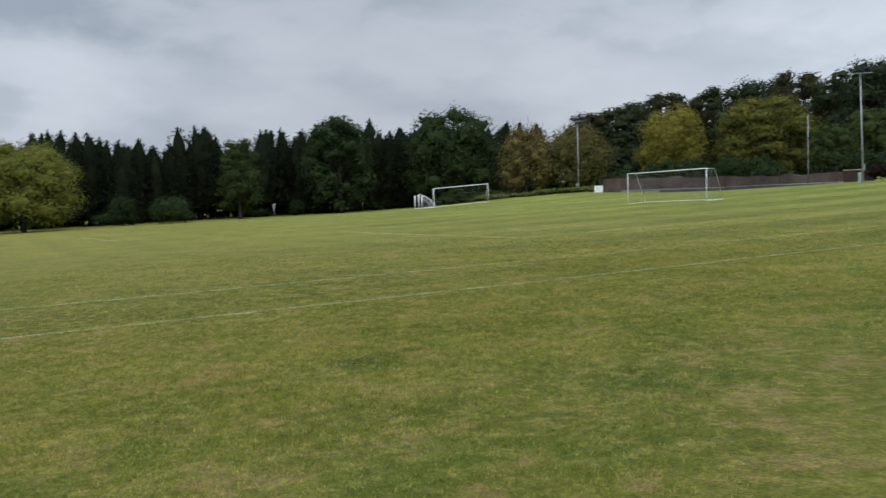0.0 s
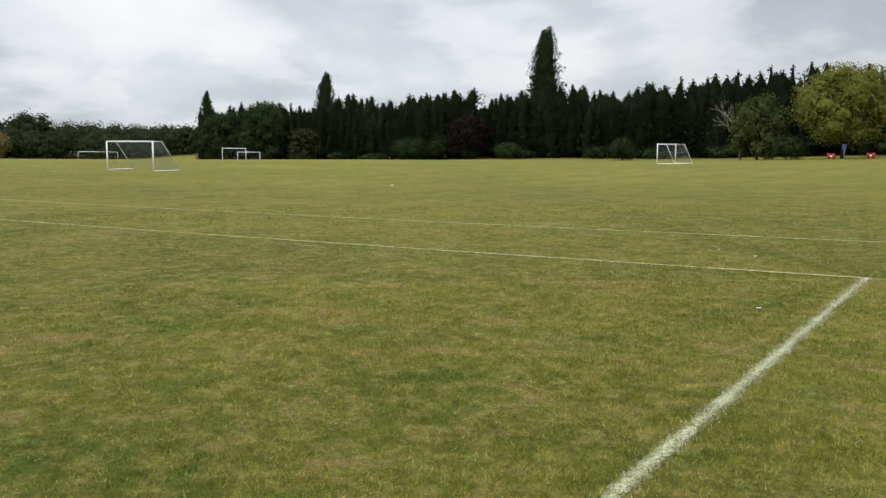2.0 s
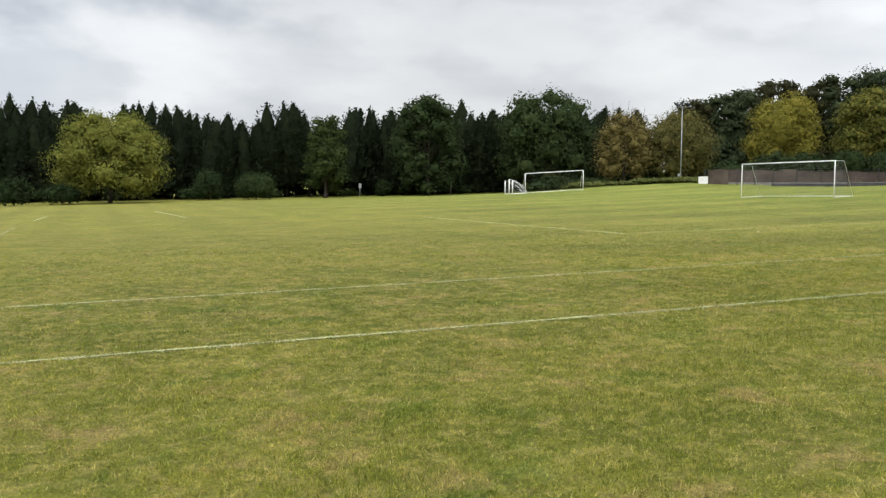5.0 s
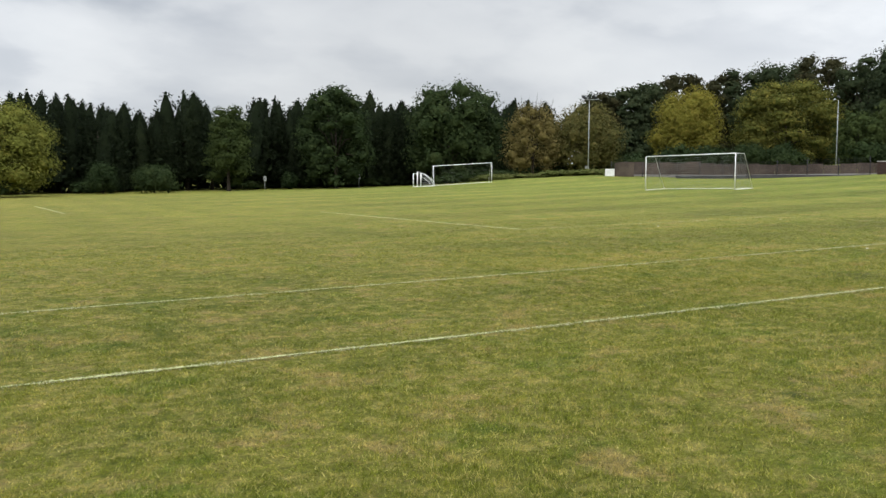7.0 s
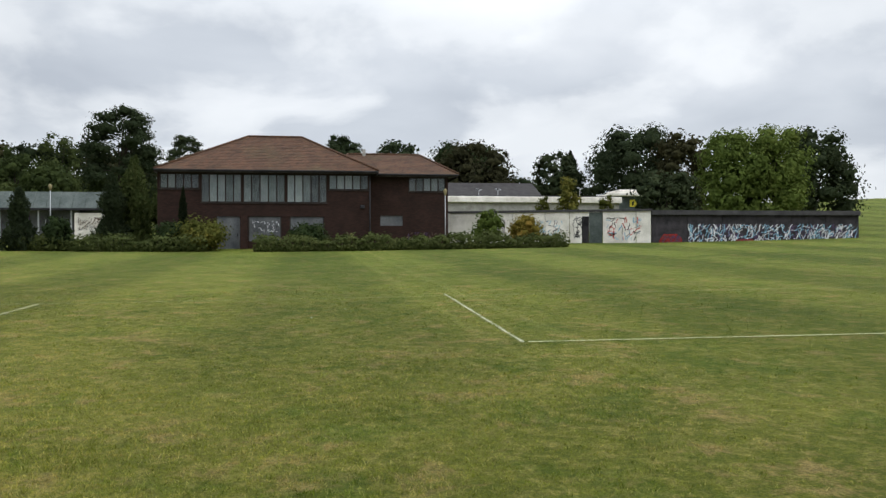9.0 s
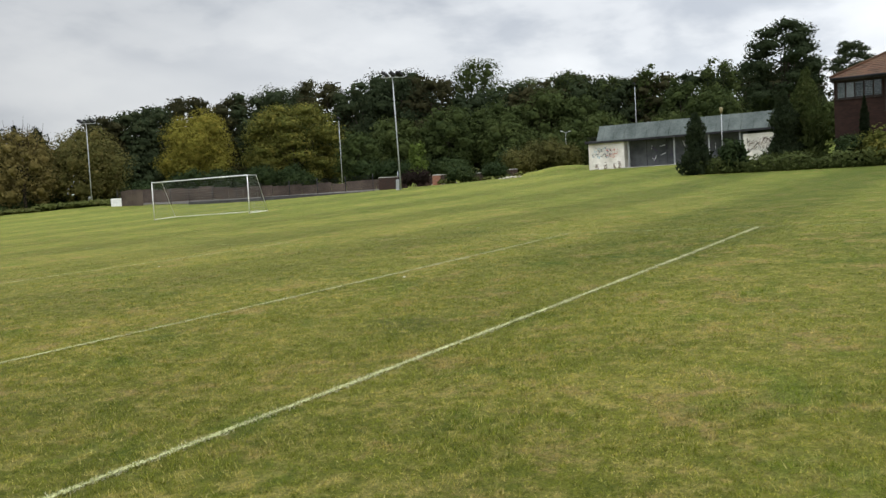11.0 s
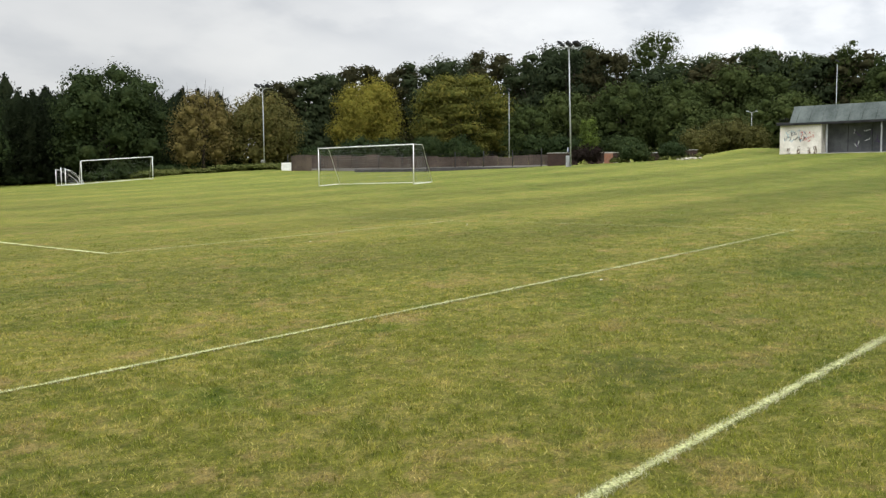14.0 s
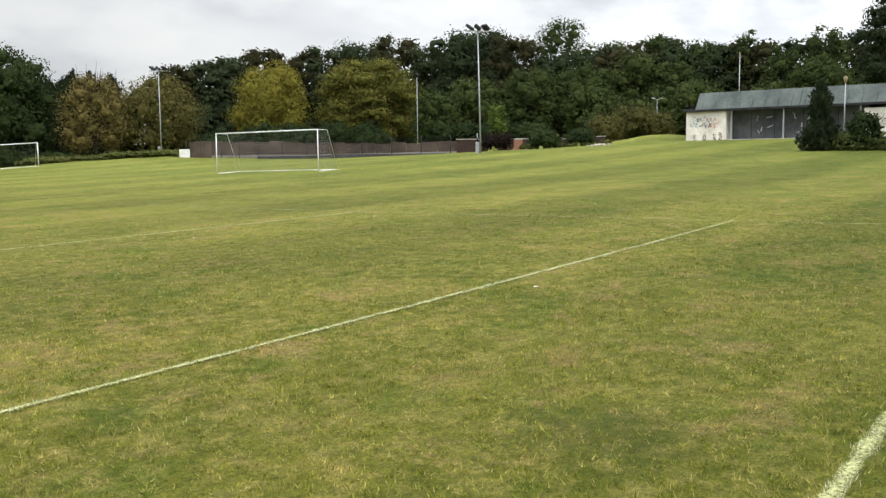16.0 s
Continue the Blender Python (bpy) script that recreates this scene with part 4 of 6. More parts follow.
grow("duskwood", 128.0, -29.2, 11.4, 11.9, "tall dull brownish green tree")
grow("wood", 151.9, -42.0, 6.7, 6.7, "tall dull dark green tree")
grow("wood", 136.0, -43.2, 10.3, 6.9, "tall dull dark green tree")
grow("duskwood", 99.7, 116.3, 14.0, 7.7, "tall dull brownish green tree")
grow("wood", 104.4, 115.1, 14.9, 8.8, "tall dull dark green tree")
grow("wood", 109.8, 114.6, 15.6, 9.5, "tall dull dark green tree")
grow("duskwood", 116.4, 115.4, 17.4, 9.8, "tall dull brownish green tree")



# ---- goals ----
def goal(x0, y0, x1, y1, h, depth, top, flip, label, r=0.055, net=0.14, curved=False, bar=True):
    """A free-standing goal: mouth from (x0, y0) to (x1, y1), net behind it."""
    ob = thing("goal", label, "football goal", group="goals on the field")
    a, c = Vector((x0, y0, float(land(x0, y0)))), Vector((x1, y1, float(land(x1, y1))))
    back = Vector((-(y1 - y0), x1 - x0, 0)).normalized() * (1 if flip else -1)
    up = Vector((0, 0, h))
    drop = Vector((0, 0, 0.03))

    def low(p):
        return Vector((p.x, p.y, float(land(p.x, p.y)) + r * 0.6))

    def bar_part(name, pts, rad, label=""):
        bm = bmesh.new()
        tube(bm, pts, rad, 10)
        return part(name, bm, WHITE, ob, label)

    for p in (a, c):
        bar_part("post", [p - drop, p + up], r)
    bar_part("crossbar", [a + up, c + up], r)
    bends = 5 if curved else 1
    rear = []
    for p in (a, c):
        t, b2 = p + up + back * top, low(p + back * depth)
        pts = [p + up, t]
        for k in range(1, bends + 1):
            f = k / bends
            q = t.lerp(b2, f) + back * (0.22 * h * math.sin(math.pi * f) if curved else 0)
            pts.append(q)
        bar_part("stay", pts, r * 0.42, "thin back stay")
        bar_part("ground_bar", [low(p), b2], r * 0.75)
        rear.append((t, b2, pts))
    if bar:
        bar_part("rear_bar", [rear[0][1], rear[1][1]], r * 0.6)
    # net cords
    bm = bmesh.new()
    thin = 0.005 if net < 0.15 else 0.0032 if net < 0.25 else 0.002

    def cord(p, q):
        tube(bm, [p, q], thin, 3, False)

    def sheet(p00, p01, p10, p11):
        k = max(2, int((p10 - p00).length / net))
        for s in range(k + 1):
            cord(p00.lerp(p10, s / k), p01.lerp(p11, s / k))
        k = max(2, int((p01 - p00).length / net))
        for s in range(k + 1):
            cord(p00.lerp(p01, s / k), p10.lerp(p11, s / k))

    (t0, b0, _), (t1, b1, _) = rear
    sheet(a + up, t0, c + up, t1)
    sheet(t0, b0, t1, b1)
    for p, t, b2 in ((a, t0, b0), (c, t1, b1)):
        sheet(p + up, low(p), t, b2)
    part("net", bm, NETTING, ob, "sagging grey-white net")
    return ob


goal(51.7, 85.6, 58.5, 83.6, 2.36, 1.5, 0.5, True, "full-size white football goal before dark trees", 0.042, 0.3)
goal(47.2, 42.5, 48.9, 35.55, 2.44, 2.3, 1.1, True, "full-size white football goal with a sagging net", 0.029, 0.16)
goal(-49.6, 25.6, -44.7, 25.4, 1.9, 2.0, 0.7, True, "white junior goal with ground bars on open grass", 0.052, 0.13, bar=False)
goal(-27.1, 69.1, -26.55, 72.7, 1.85, 1.8, 0.9, False, "small white goal seen from its side", 0.05, 0.14)
goal(-140.2, 85.7, -136.4, 91.2, 1.75, 1.6, 0.6, True, "distant white goal at the edge of the field", 0.042, 0.2)
goal(-95.1, 78.1, -92.8, 80.5, 1.8, 1.6, 0.7, True, "distant white goal in front of dark trees", 0.045, 0.18)
goal(-106.6, 92.1, -104.1, 94.7, 1.7, 1.6, 0.7, True, "distant white goal standing behind another", 0.045, 0.18)
goal(49.5, 86.5, 50.3, 88.3, 1.6, 2.1, 0.25, False, "small white goal with bowed stays beside a larger goal", 0.036, 0.2, True)
goal(49.9, 86.2, 50.7, 88.0, 1.75, 1.9, 0.25, False, "small white goal with bowed stays pushed into another", 0.036, 0.2, True)
goal(50.2, 85.9, 51.0, 87.7, 1.6, 1.7, 0.25, False, "small white goal with bowed stays at the end of a stack", 0.036, 0.2, True)


# ---- floodlights, lamps, signs ----
def floodlight(x, y, h, lean_x, lean_y, label, heads=3):
    ob = thing("floodlight_mast", label, "floodlight", at(x, y), "floodlights")
    top = Vector((lean_x, lean_y, h))
    bm = bmesh.new()
    tube(bm, [(0, 0, -0.3), top * 0.5, top], [0.075, 0.06, 0.045] if heads > 1 else [0.05, 0.042, 0.03], 12)
    part("mast", bm, GALV, ob, "galvanised steel mast")
    if heads > 1:
        part("cabinet", brick_of(-0.22, 0.1, -0.1, 0.22, 0.4, 0.95, 0.02), GALV, ob, "grey switch box at the foot")
    if heads > 1:
        bm = bmesh.new()
        tube(bm, [top + Vector((-0.75, 0.75, 0)), top + Vector((0.75, -0.75, 0))], 0.05, 8)
        part("crossarm", bm, GALV, ob)
    for k in range(heads):
        f = (k / (heads - 1) - 0.5) * 1.9 if heads > 1 else 0.0
        bm = bmesh.new()
        block(bm, -0.36, -0.34, -0.13, 0.36, 0.34, 0.13, 0.05)
        lamp = part("lamp_head", bm, DARK_METAL, ob, "black floodlight head")
        lamp.matrix_basis = Matrix.Translation(top + Vector((f * 0.5, -f * 0.5, 0.3))) @ pose(0, 0, 0, 38, 0, 45 + 30 * (k - 1)) @ Matrix.Scale(0.55 if heads == 1 else 0.9, 4)
    return ob


floodlight(77.5, 90.0, 9.9, 0.0, 0.0, "slim floodlight mast by the brown trees")
floodlight(74.5, 41.5, 10.2, -0.16, 0.15, "tall floodlight mast on the field's edge")
floodlight(89.2, 59.9, 8.2, 0.0, 0.0, "floodlight mast against the dark wood", 1)
floodlight(100.0, 28.0, 8.4, 0.0, 0.0, "slim mast behind the flat-roofed shed", 1)


BRASSY = worn("yellowed_lantern", (0.16, 0.13, 0.06), (0.26, 0.22, 0.12), 0.6)


def street_lamp(x, y, h, label, arms=1):
    ob = thing("street_lamp", label, "lamp", at(x, y))
    bm = bmesh.new()
    tube(bm, [(0, 0, -0.2), (0, 0, h)], [0.045, 0.026], 10)
    part("pole", bm, GALV, ob)
    if arms == 1:
        bm = bmesh.new()
        tube(bm, [(0, 0, h), (0, 0, h + 0.12), (0, 0, h + 0.4), (0, 0, h + 0.5)], [0.05, 0.10, 0.15, 0.04], 10)
        part("lantern", bm, BRASSY, ob, "dull yellow lantern head")
    else:
        for s in (-1, 1):
            bm = bmesh.new()
            tube(bm, [(0, 0, h - 0.1), (s * 0.45, -s * 0.3, h + 0.1)], 0.03, 6)
            block(bm, s * 0.5 - 0.25, -s * 0.33 - 0.1, h + 0.06, s * 0.5 + 0.25, -s * 0.33 + 0.1, h + 0.18, 0.03)
            part("lamp_arm", bm, GALV, ob)
    return ob


street_lamp(80.0, 13.9, 4.2, "grey lamp post among shrubs beside the shed")
street_lamp(71.0, -16.2, 3.75, "white lamp post before the brick house")
street_lamp(115.5, 43.1, 4.9, "twin-armed lamp post beside olive bushes", 2)
for _x, _y, _h in ((104.0, -25.2, 4.6), (104.0, -27.4, 4.6), (104.0, -37.0, 4.6)):
    street_lamp(_x, _y, _h, "pale lamp post before the grey roof", 2)


def sign_post(x, y, h, turn, board, label):
    ob = thing("sign_post", label, "sign", at(x, y, 0, turn), "notice posts")
    bm = bmesh.new()
    tube(bm, [(0, 0, -0.2), (0, 0, h)], 0.045, 8)
    part("post", bm, GALV, ob)
    part("board", brick_of(-0.22, -0.07, h - 0.6, 0.22, -0.045, h, 0.01), board, ob)
    for k in range(3):
        part("notice_line", brick_of(-0.16, -0.076, h - 0.18 - 0.14 * k, 0.16, -0.071, h - 0.13 - 0.14 * k), DARK_METAL, ob)
    return ob


BOARD_PALE, BOARD_BLUE = worn("pale_board", (0.30, 0.31, 0.32), (0.45, 0.46, 0.47)), worn("blue_board", (0.06, 0.08, 0.22), (0.10, 0.13, 0.30))
sign_post(-15.1, 96.5, 1.65, -10, BOARD_BLUE, "blue notice board on a post by a tree")
sign_post(-9.9, 101.2, 1.5, -10, BOARD_PALE, "pale notice board on a post by dark trees")
sign_post(38.2, 109.6, 1.85, 20, BOARD_PALE, "pale notice board on a post by dark trees")
sign_post(52.2, 110.3, 1.9, 25, BOARD_PALE, "pale notice board under a large tree")

RED = worn("red_plastic", (0.32, 0.02, 0.03), (0.50, 0.05, 0.06), 0.45)


def red_bin(x, y, turn, label):
    ob = thing("litter_bin", label, "bin", at(x, y, 0, turn) @ Matrix.Scale(0.8, 4), "red bins")
    bm = bmesh.new()
    tube(bm, [(-0.28, 0, 0), (-0.28, 0, 0.72), (-0.28, 0, 0.8)], [0.2, 0.24, 0.2], 12)
    part("drum", bm, RED, ob)
    bm = bmesh.new()
    tube(bm, [(0.3, 0, 0), (0.3, 0, 0.72), (0.3, 0, 0.8)], [0.2, 0.24, 0.2], 12)
    part("drum", bm, RED, ob)
    part("band", brick_of(-0.18, -0.26, 0.35, 0.12, -0.2, 0.55, 0.01), WHITE, ob, "white label band")
    return ob


red_bin(-16.4, 96.3, 8, "pair of bright red bins at the tree line")
red_bin(-12.4, 96.9, 8, "pair of red bins at the tree line")


# ---- undergrowth below the wood ----
rng = np.random.default_rng(41)
for k in range(26):
    f = (k + rng.uniform(0, 0.8)) / 26
    x, y = 88 + 46 * f + rng.uniform(-3, 3), 108 - 62 * f + rng.uniform(-3, 3)
    grow("brush", x, y, rng.uniform(2.4, 4.2), rng.uniform(4.0, 6.5), "dense green shrub under the dark wood")
for k in range(22):
    x = -136 + 10.2 * k + rng.uniform(-2, 2)
    grow("brush", x, 115.6 + rng.uniform(-0.6, 0.6), rng.uniform(1.2, 2.4), rng.uniform(3.0, 5.5), "low shrub at the foot of the cypresses")
# an added backdrop of dark leaves closes the see-through gaps behind the cypresses
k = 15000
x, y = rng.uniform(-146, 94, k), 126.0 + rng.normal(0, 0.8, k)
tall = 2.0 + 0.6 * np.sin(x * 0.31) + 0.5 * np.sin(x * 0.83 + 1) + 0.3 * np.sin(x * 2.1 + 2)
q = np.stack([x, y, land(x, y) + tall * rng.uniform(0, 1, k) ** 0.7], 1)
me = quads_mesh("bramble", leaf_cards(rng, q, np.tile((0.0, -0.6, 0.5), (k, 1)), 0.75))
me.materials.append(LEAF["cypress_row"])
tagged(new("bramble", me), "added dark leafy backdrop closing gaps in the cypress screen", "undergrowth", kind="stuff")
for k in range(12):
    f = k / 11
    grow("brush", 63 + 28 * f + rng.uniform(-1, 1), 106 - 8 * f + rng.uniform(-1.5, 1.5), rng.uniform(1.4, 2.6), rng.uniform(3.5, 5.5), "dark undergrowth behind the grassy bank")
for k in range(16):
    f = k / 15
    grow("tussock", 64 + 9 * f + rng.uniform(-1, 1), 96 - 16 * f + rng.uniform(-1.2, 1.2), rng.uniform(0.25, 0.85), rng.uniform(2.0, 4.5), "rough uncut grass growing on the bank")
for k in range(8):
    grow("tussock", 83.0 + 1.1 * k + rng.uniform(-0.3, 0.3), 42.6 - 0.75 * k + rng.uniform(-0.4, 0.4), rng.uniform(0.25, 0.5), rng.uniform(0.6, 1.3), "dry uncut tuft of grass below a brick wall")
for k in range(16):
    f = (k + rng.uniform(0, 0.8)) / 16
    grow("green", 128 + 10 * f, 60 - 62 * f, rng.uniform(5.5, 8.5), rng.uniform(6, 9), "mid-green tree in a dense belt")


def hedge_run(points, h, w, leaf, label):
    """A loose clipped hedge along the points."""
    ob = thing("hedge", label, "hedge", group="hedges before the house")
    rng = np.random.default_rng(len(points) * 7 + int(h * 100))
    v, total = [], 0.0
    bm = bmesh.new()
    for (x0, y0), (x1, y1) in zip(points, points[1:]):
        length = math.hypot(x1 - x0, y1 - y0)
        k = int(length * 420)
        f = rng.uniform(0, 1, k)
        wob = 1 + 0.18 * np.sin(f * length * 0.9) + 0.16 * np.sin(f * length * 2.3 + 1) + 0.12 * np.sin(f * length * 5.3 + 2) + 0.34 * rng.uniform(0, 1, k) ** 4
        a = rng.uniform(0, 2 * np.pi, k)
        sx, sz = np.sign(np.cos(a)) * np.abs(np.cos(a)) ** 0.6 * w / 2, np.sign(np.sin(a)) * np.abs(np.sin(a)) ** 0.6 * h / 2
        deep = 1 - rng.uniform(0, 1, k) ** 2.5 * 0.6
        px, py = -(y1 - y0) / length, (x1 - x0) / length
        bx, by = x0 + (x1 - x0) * f + px * sx * deep * wob, y0 + (y1 - y0) * f + py * sx * deep * wob
        q = np.stack([bx, by, land(bx, by) + (h / 2 + sz * deep) * wob], 1)
        out = np.stack([px * np.cos(a), py * np.cos(a), np.sin(a)], 1)
        v.append(leaf_cards(rng, q, out, 0.2))
        for s in range(int(length / 0.8)):
            g = (s + 0.5) / int(length / 0.8)
            x, y = x0 + (x1 - x0) * g, y0 + (y1 - y0) * g
            z = float(land(x, y))
            tube(bm, [(x, y, z - 0.1), (x + rng.uniform(-0.1, 0.1), y + rng.uniform(-0.1, 0.1), z + h * 0.7)], [0.03, 0.012], 5)
    tagged(part("stems", bm, BARK, ob), kind="stuff")
    part("foliage", quads_mesh("foliage", np.concatenate(v)), LEAF[leaf], ob)
    return ob


hedge_run([(69.8, 13.4), (68.6, 9.0), (68.0, 4.0), (67.8, 0.4)], 0.85, 1.9, "hedge", "low rough hedge before the brick house")
hedge_run([(67.0, -2.7), (66.5, -8.0), (66.4, -16.0), (66.6, -24.0)], 0.85, 2.0, "hedge", "long low green hedge before the brick house")


# ---- walls, windows and roofs ----
def brickwork(name, c, c2, mortar, size):
    m, n, b = material(name, 0.85)
    p = n.add("ShaderNodeTexCoord").outputs["Object"]
    xyz = n.add("ShaderNodeSeparateXYZ", Vector=p)
    run = n.math("ADD", xyz.outputs[0], xyz.outputs[1])
    uv = n.add("ShaderNodeCombineXYZ", X=run, Y=xyz.outputs[2]).outputs[0]
    t = n.add("ShaderNodeTexBrick", Vector=uv, Scale=1.0, Color1=(*c, 1), Color2=(*c2, 1), Mortar=(*mortar, 1))
    t.inputs["Mortar Size"].default_value, t.inputs["Brick Width"].default_value, t.inputs["Row Height"].default_value = 0.006 * size, 0.225 * size, 0.075 * size
    grime = n.noise(p, 0.8, 5.0, 0.6)
    n.put(b, "Base Color", n.mix(0.6, t.outputs[0], n.ramp(grime, (0.3, (0.6, 0.6, 0.6)), (0.7, (1.15, 1.1, 1.1))), "MULTIPLY"))
    b.inputs["Specular IOR Level"].default_value = 0.12
    bump(n, b, n.math("SUBTRACT", 1.0, t.outputs["Fac"]), 0.4, 0.01)
    return m


def tiled(name):
    m, n, b = material(name, 0.85)
    p = n.add("ShaderNodeTexCoord").outputs["Object"]
    xyz = n.add("ShaderNodeSeparateXYZ", Vector=p)
    uv = n.add("ShaderNodeCombineXYZ", X=n.math("ADD", xyz.outputs[0], xyz.outputs[1]), Y=n.math("MULTIPLY", xyz.outputs[2], 2.2)).outputs[0]
    t = n.add("ShaderNodeTexBrick", Vector=uv, Scale=1.0, Color1=(0.105, 0.052, 0.032, 1), Color2=(0.062, 0.034, 0.023, 1), Mortar=(0.03, 0.02, 0.018, 1))
    t.inputs["Mortar Size"].default_value, t.inputs["Brick Width"].default_value, t.inputs["Row Height"].default_value = 0.012, 0.24, 0.36
    patch, lichen = n.noise(p, 0.7, 5.0, 0.65), n.noise(p, 5.0, 5.0, 0.7)
    c = n.mix(0.75, t.outputs[0], n.ramp(patch, (0.3, (0.60, 0.64, 0.58)), (0.7, (1.30, 1.22, 1.12))), "MULTIPLY")
    c = n.mix(n.ramp(lichen, (0.50, 0.0), (0.66, 0.4)), c, (0.110, 0.086, 0.048))
    c = n.mix(n.ramp(n.noise(p, 0.35, 5.0, 0.6), (0.50, 0.0), (0.68, 0.45)), c, (0.055, 0.052, 0.026))
    n.put(b, "Base Color", c)
    b.inputs["Specular IOR Level"].default_value = 0.15
    bump(n, b, n.math("ADD", t.outputs["Fac"], lichen), 0.4, 0.02)
    return m


HOUSE_BRICK = brickwork("dark_brown_brick", (0.038, 0.020, 0.0155), (0.025, 0.0145, 0.0115), (0.024, 0.018, 0.015), 1.0)
WALL_BRICK = brickwork("weathered_brick", (0.055, 0.032, 0.026), (0.036, 0.025, 0.022), (0.045, 0.040, 0.035), 1.0)
ORANGE_BRICK = brickwork("orange_brick", (0.34, 0.15, 0.09), (0.26, 0.12, 0.08), (0.25, 0.22, 0.18), 1.0)
ROOF_TILE = tiled("clay_roof_tile")
DARK_TIMBER = worn("dark_stained_timber", (0.018, 0.015, 0.013), (0.045, 0.036, 0.030), 0.6)
BLIND, n, b = material("window_blind", 0.85)
b_p = n.add("ShaderNodeTexCoord").outputs["Object"]
b_f = n.math("ADD", n.math("MULTIPLY", n.add("ShaderNodeObjectInfo").outputs["Random"], 0.65), n.math("MULTIPLY", n.noise(b_p, 1.2, 4.0), 0.5))
n.put(b, "Base Color", n.ramp(b_f, (0.3, (0.07, 0.085, 0.082)), (0.55, (0.21, 0.24, 0.23)), (0.75, (0.37, 0.40, 0.38)), (0.98, (0.58, 0.60, 0.57))))
RENDERED = worn("white_rendered_wall", (0.52, 0.49, 0.43), (0.80, 0.76, 0.70), 0.85, 0, 0.8, 12.0, 0.1)
BOARDS = worn("grey_steel_boards", (0.07, 0.075, 0.08), (0.145, 0.15, 0.155), 0.6, 0.1, 0.9, 10.0)
GREY_SHEET = worn("grey_roof_sheet", (0.046, 0.058, 0.054), (0.105, 0.122, 0.114), 0.6, 0.1, 0.6, 7.0)
ROOF_DARK = worn("dark_brown_grey_roof", (0.026, 0.024, 0.024), (0.048, 0.044, 0.043), 0.85)
SLATE = worn("dark_roof_felt", (0.035, 0.034, 0.036), (0.065, 0.062, 0.064), 0.8)
BLACK_WALL = worn("black_painted_wall", (0.018, 0.016, 0.018), (0.05, 0.045, 0.05), 0.75)
CONCRETE = worn("concrete", (0.25, 0.24, 0.22), (0.40, 0.39, 0.36), 0.9)
TARMAC = worn("old_tarmac", (0.060, 0.054, 0.046), (0.105, 0.096, 0.084), 0.95, 0, 0.5, 30.0, 0.3)
RUSTY = worn("rust_brown_boarding", (0.036, 0.027, 0.021), (0.098, 0.076, 0.060), 0.85, 0, 0.35, 6.0)
SPRAY = {k: worn("spray_" + k, c, c2, 0.7) for k, c, c2 in (
    ("blue", (0.14, 0.30, 0.42), (0.30, 0.50, 0.60)), ("red", (0.40, 0.03, 0.03), (0.55, 0.10, 0.08)), ("black", (0.02, 0.02, 0.02), (0.06, 0.06, 0.06)),
    ("violet", (0.05, 0.03, 0.08), (0.12, 0.08, 0.16)), ("white", (0.5, 0.5, 0.52), (0.75, 0.75, 0.77)), ("brown", (0.10, 0.07, 0.05), (0.22, 0.16, 0.12)))}
DULL_RED = worn("dull_red_paint", (0.10, 0.012, 0.012), (0.27, 0.03, 0.028), 0.75, 0, 2.5, 14.0)
glass, n, b = material("window_glass", 0.06)
b.inputs["Base Color"].default_value = (0.75, 0.8, 0.8, 1)
b.inputs["Transmission Weight"].default_value, b.inputs["IOR"].default_value = 1.0, 1.45
GLASS = glass


def pierced(y0, y1, z0, z1, thick, holes):
    """A wall in the plane x = 0, its front towards -x, with real openings."""
    cy = sorted({y0, y1, *[v for h in holes for v in h[:2]]})
    cz = sorted({z0, z1, *[v for h in holes for v in h[2:]]})
    bm = bmesh.new()

    def solid(a, c):
        if not (0 <= a < len(cy) - 1 and 0 <= c < len(cz) - 1):
            return False
        my, mz = (cy[a] + cy[a + 1]) / 2, (cz[c] + cz[c + 1]) / 2
        return not any(h[0] < my < h[1] and h[2] < mz < h[3] for h in holes)

    def face(*co):
        bm.faces.new([bm.verts.new(p) for p in co])

    for a in range(len(cy) - 1):
        for c in range(len(cz) - 1):
            if not solid(a, c):
                continue
            ya, yb, za, zb = cy[a], cy[a + 1], cz[c], cz[c + 1]
            face((0, ya, za), (0, ya, zb), (0, yb, zb), (0, yb, za))
            face((thick, ya, za), (thick, yb, za), (thick, yb, zb), (thick, ya, zb))
            if not solid(a - 1, c):
                face((0, ya, za), (thick, ya, za), (thick, ya, zb), (0, ya, zb))
            if not solid(a + 1, c):
                face((0, yb, za), (0, yb, zb), (thick, yb, zb), (thick, yb, za))
            if not solid(a, c - 1):
                face((0, ya, za), (0, yb, za), (thick, yb, za), (thick, ya, za))
            if not solid(a, c + 1):
                face((0, ya, zb), (thick, ya, zb), (thick, yb, zb), (0, yb, zb))
    bmesh.ops.remove_doubles(bm, verts=bm.verts, dist=0.0005)
    return bm


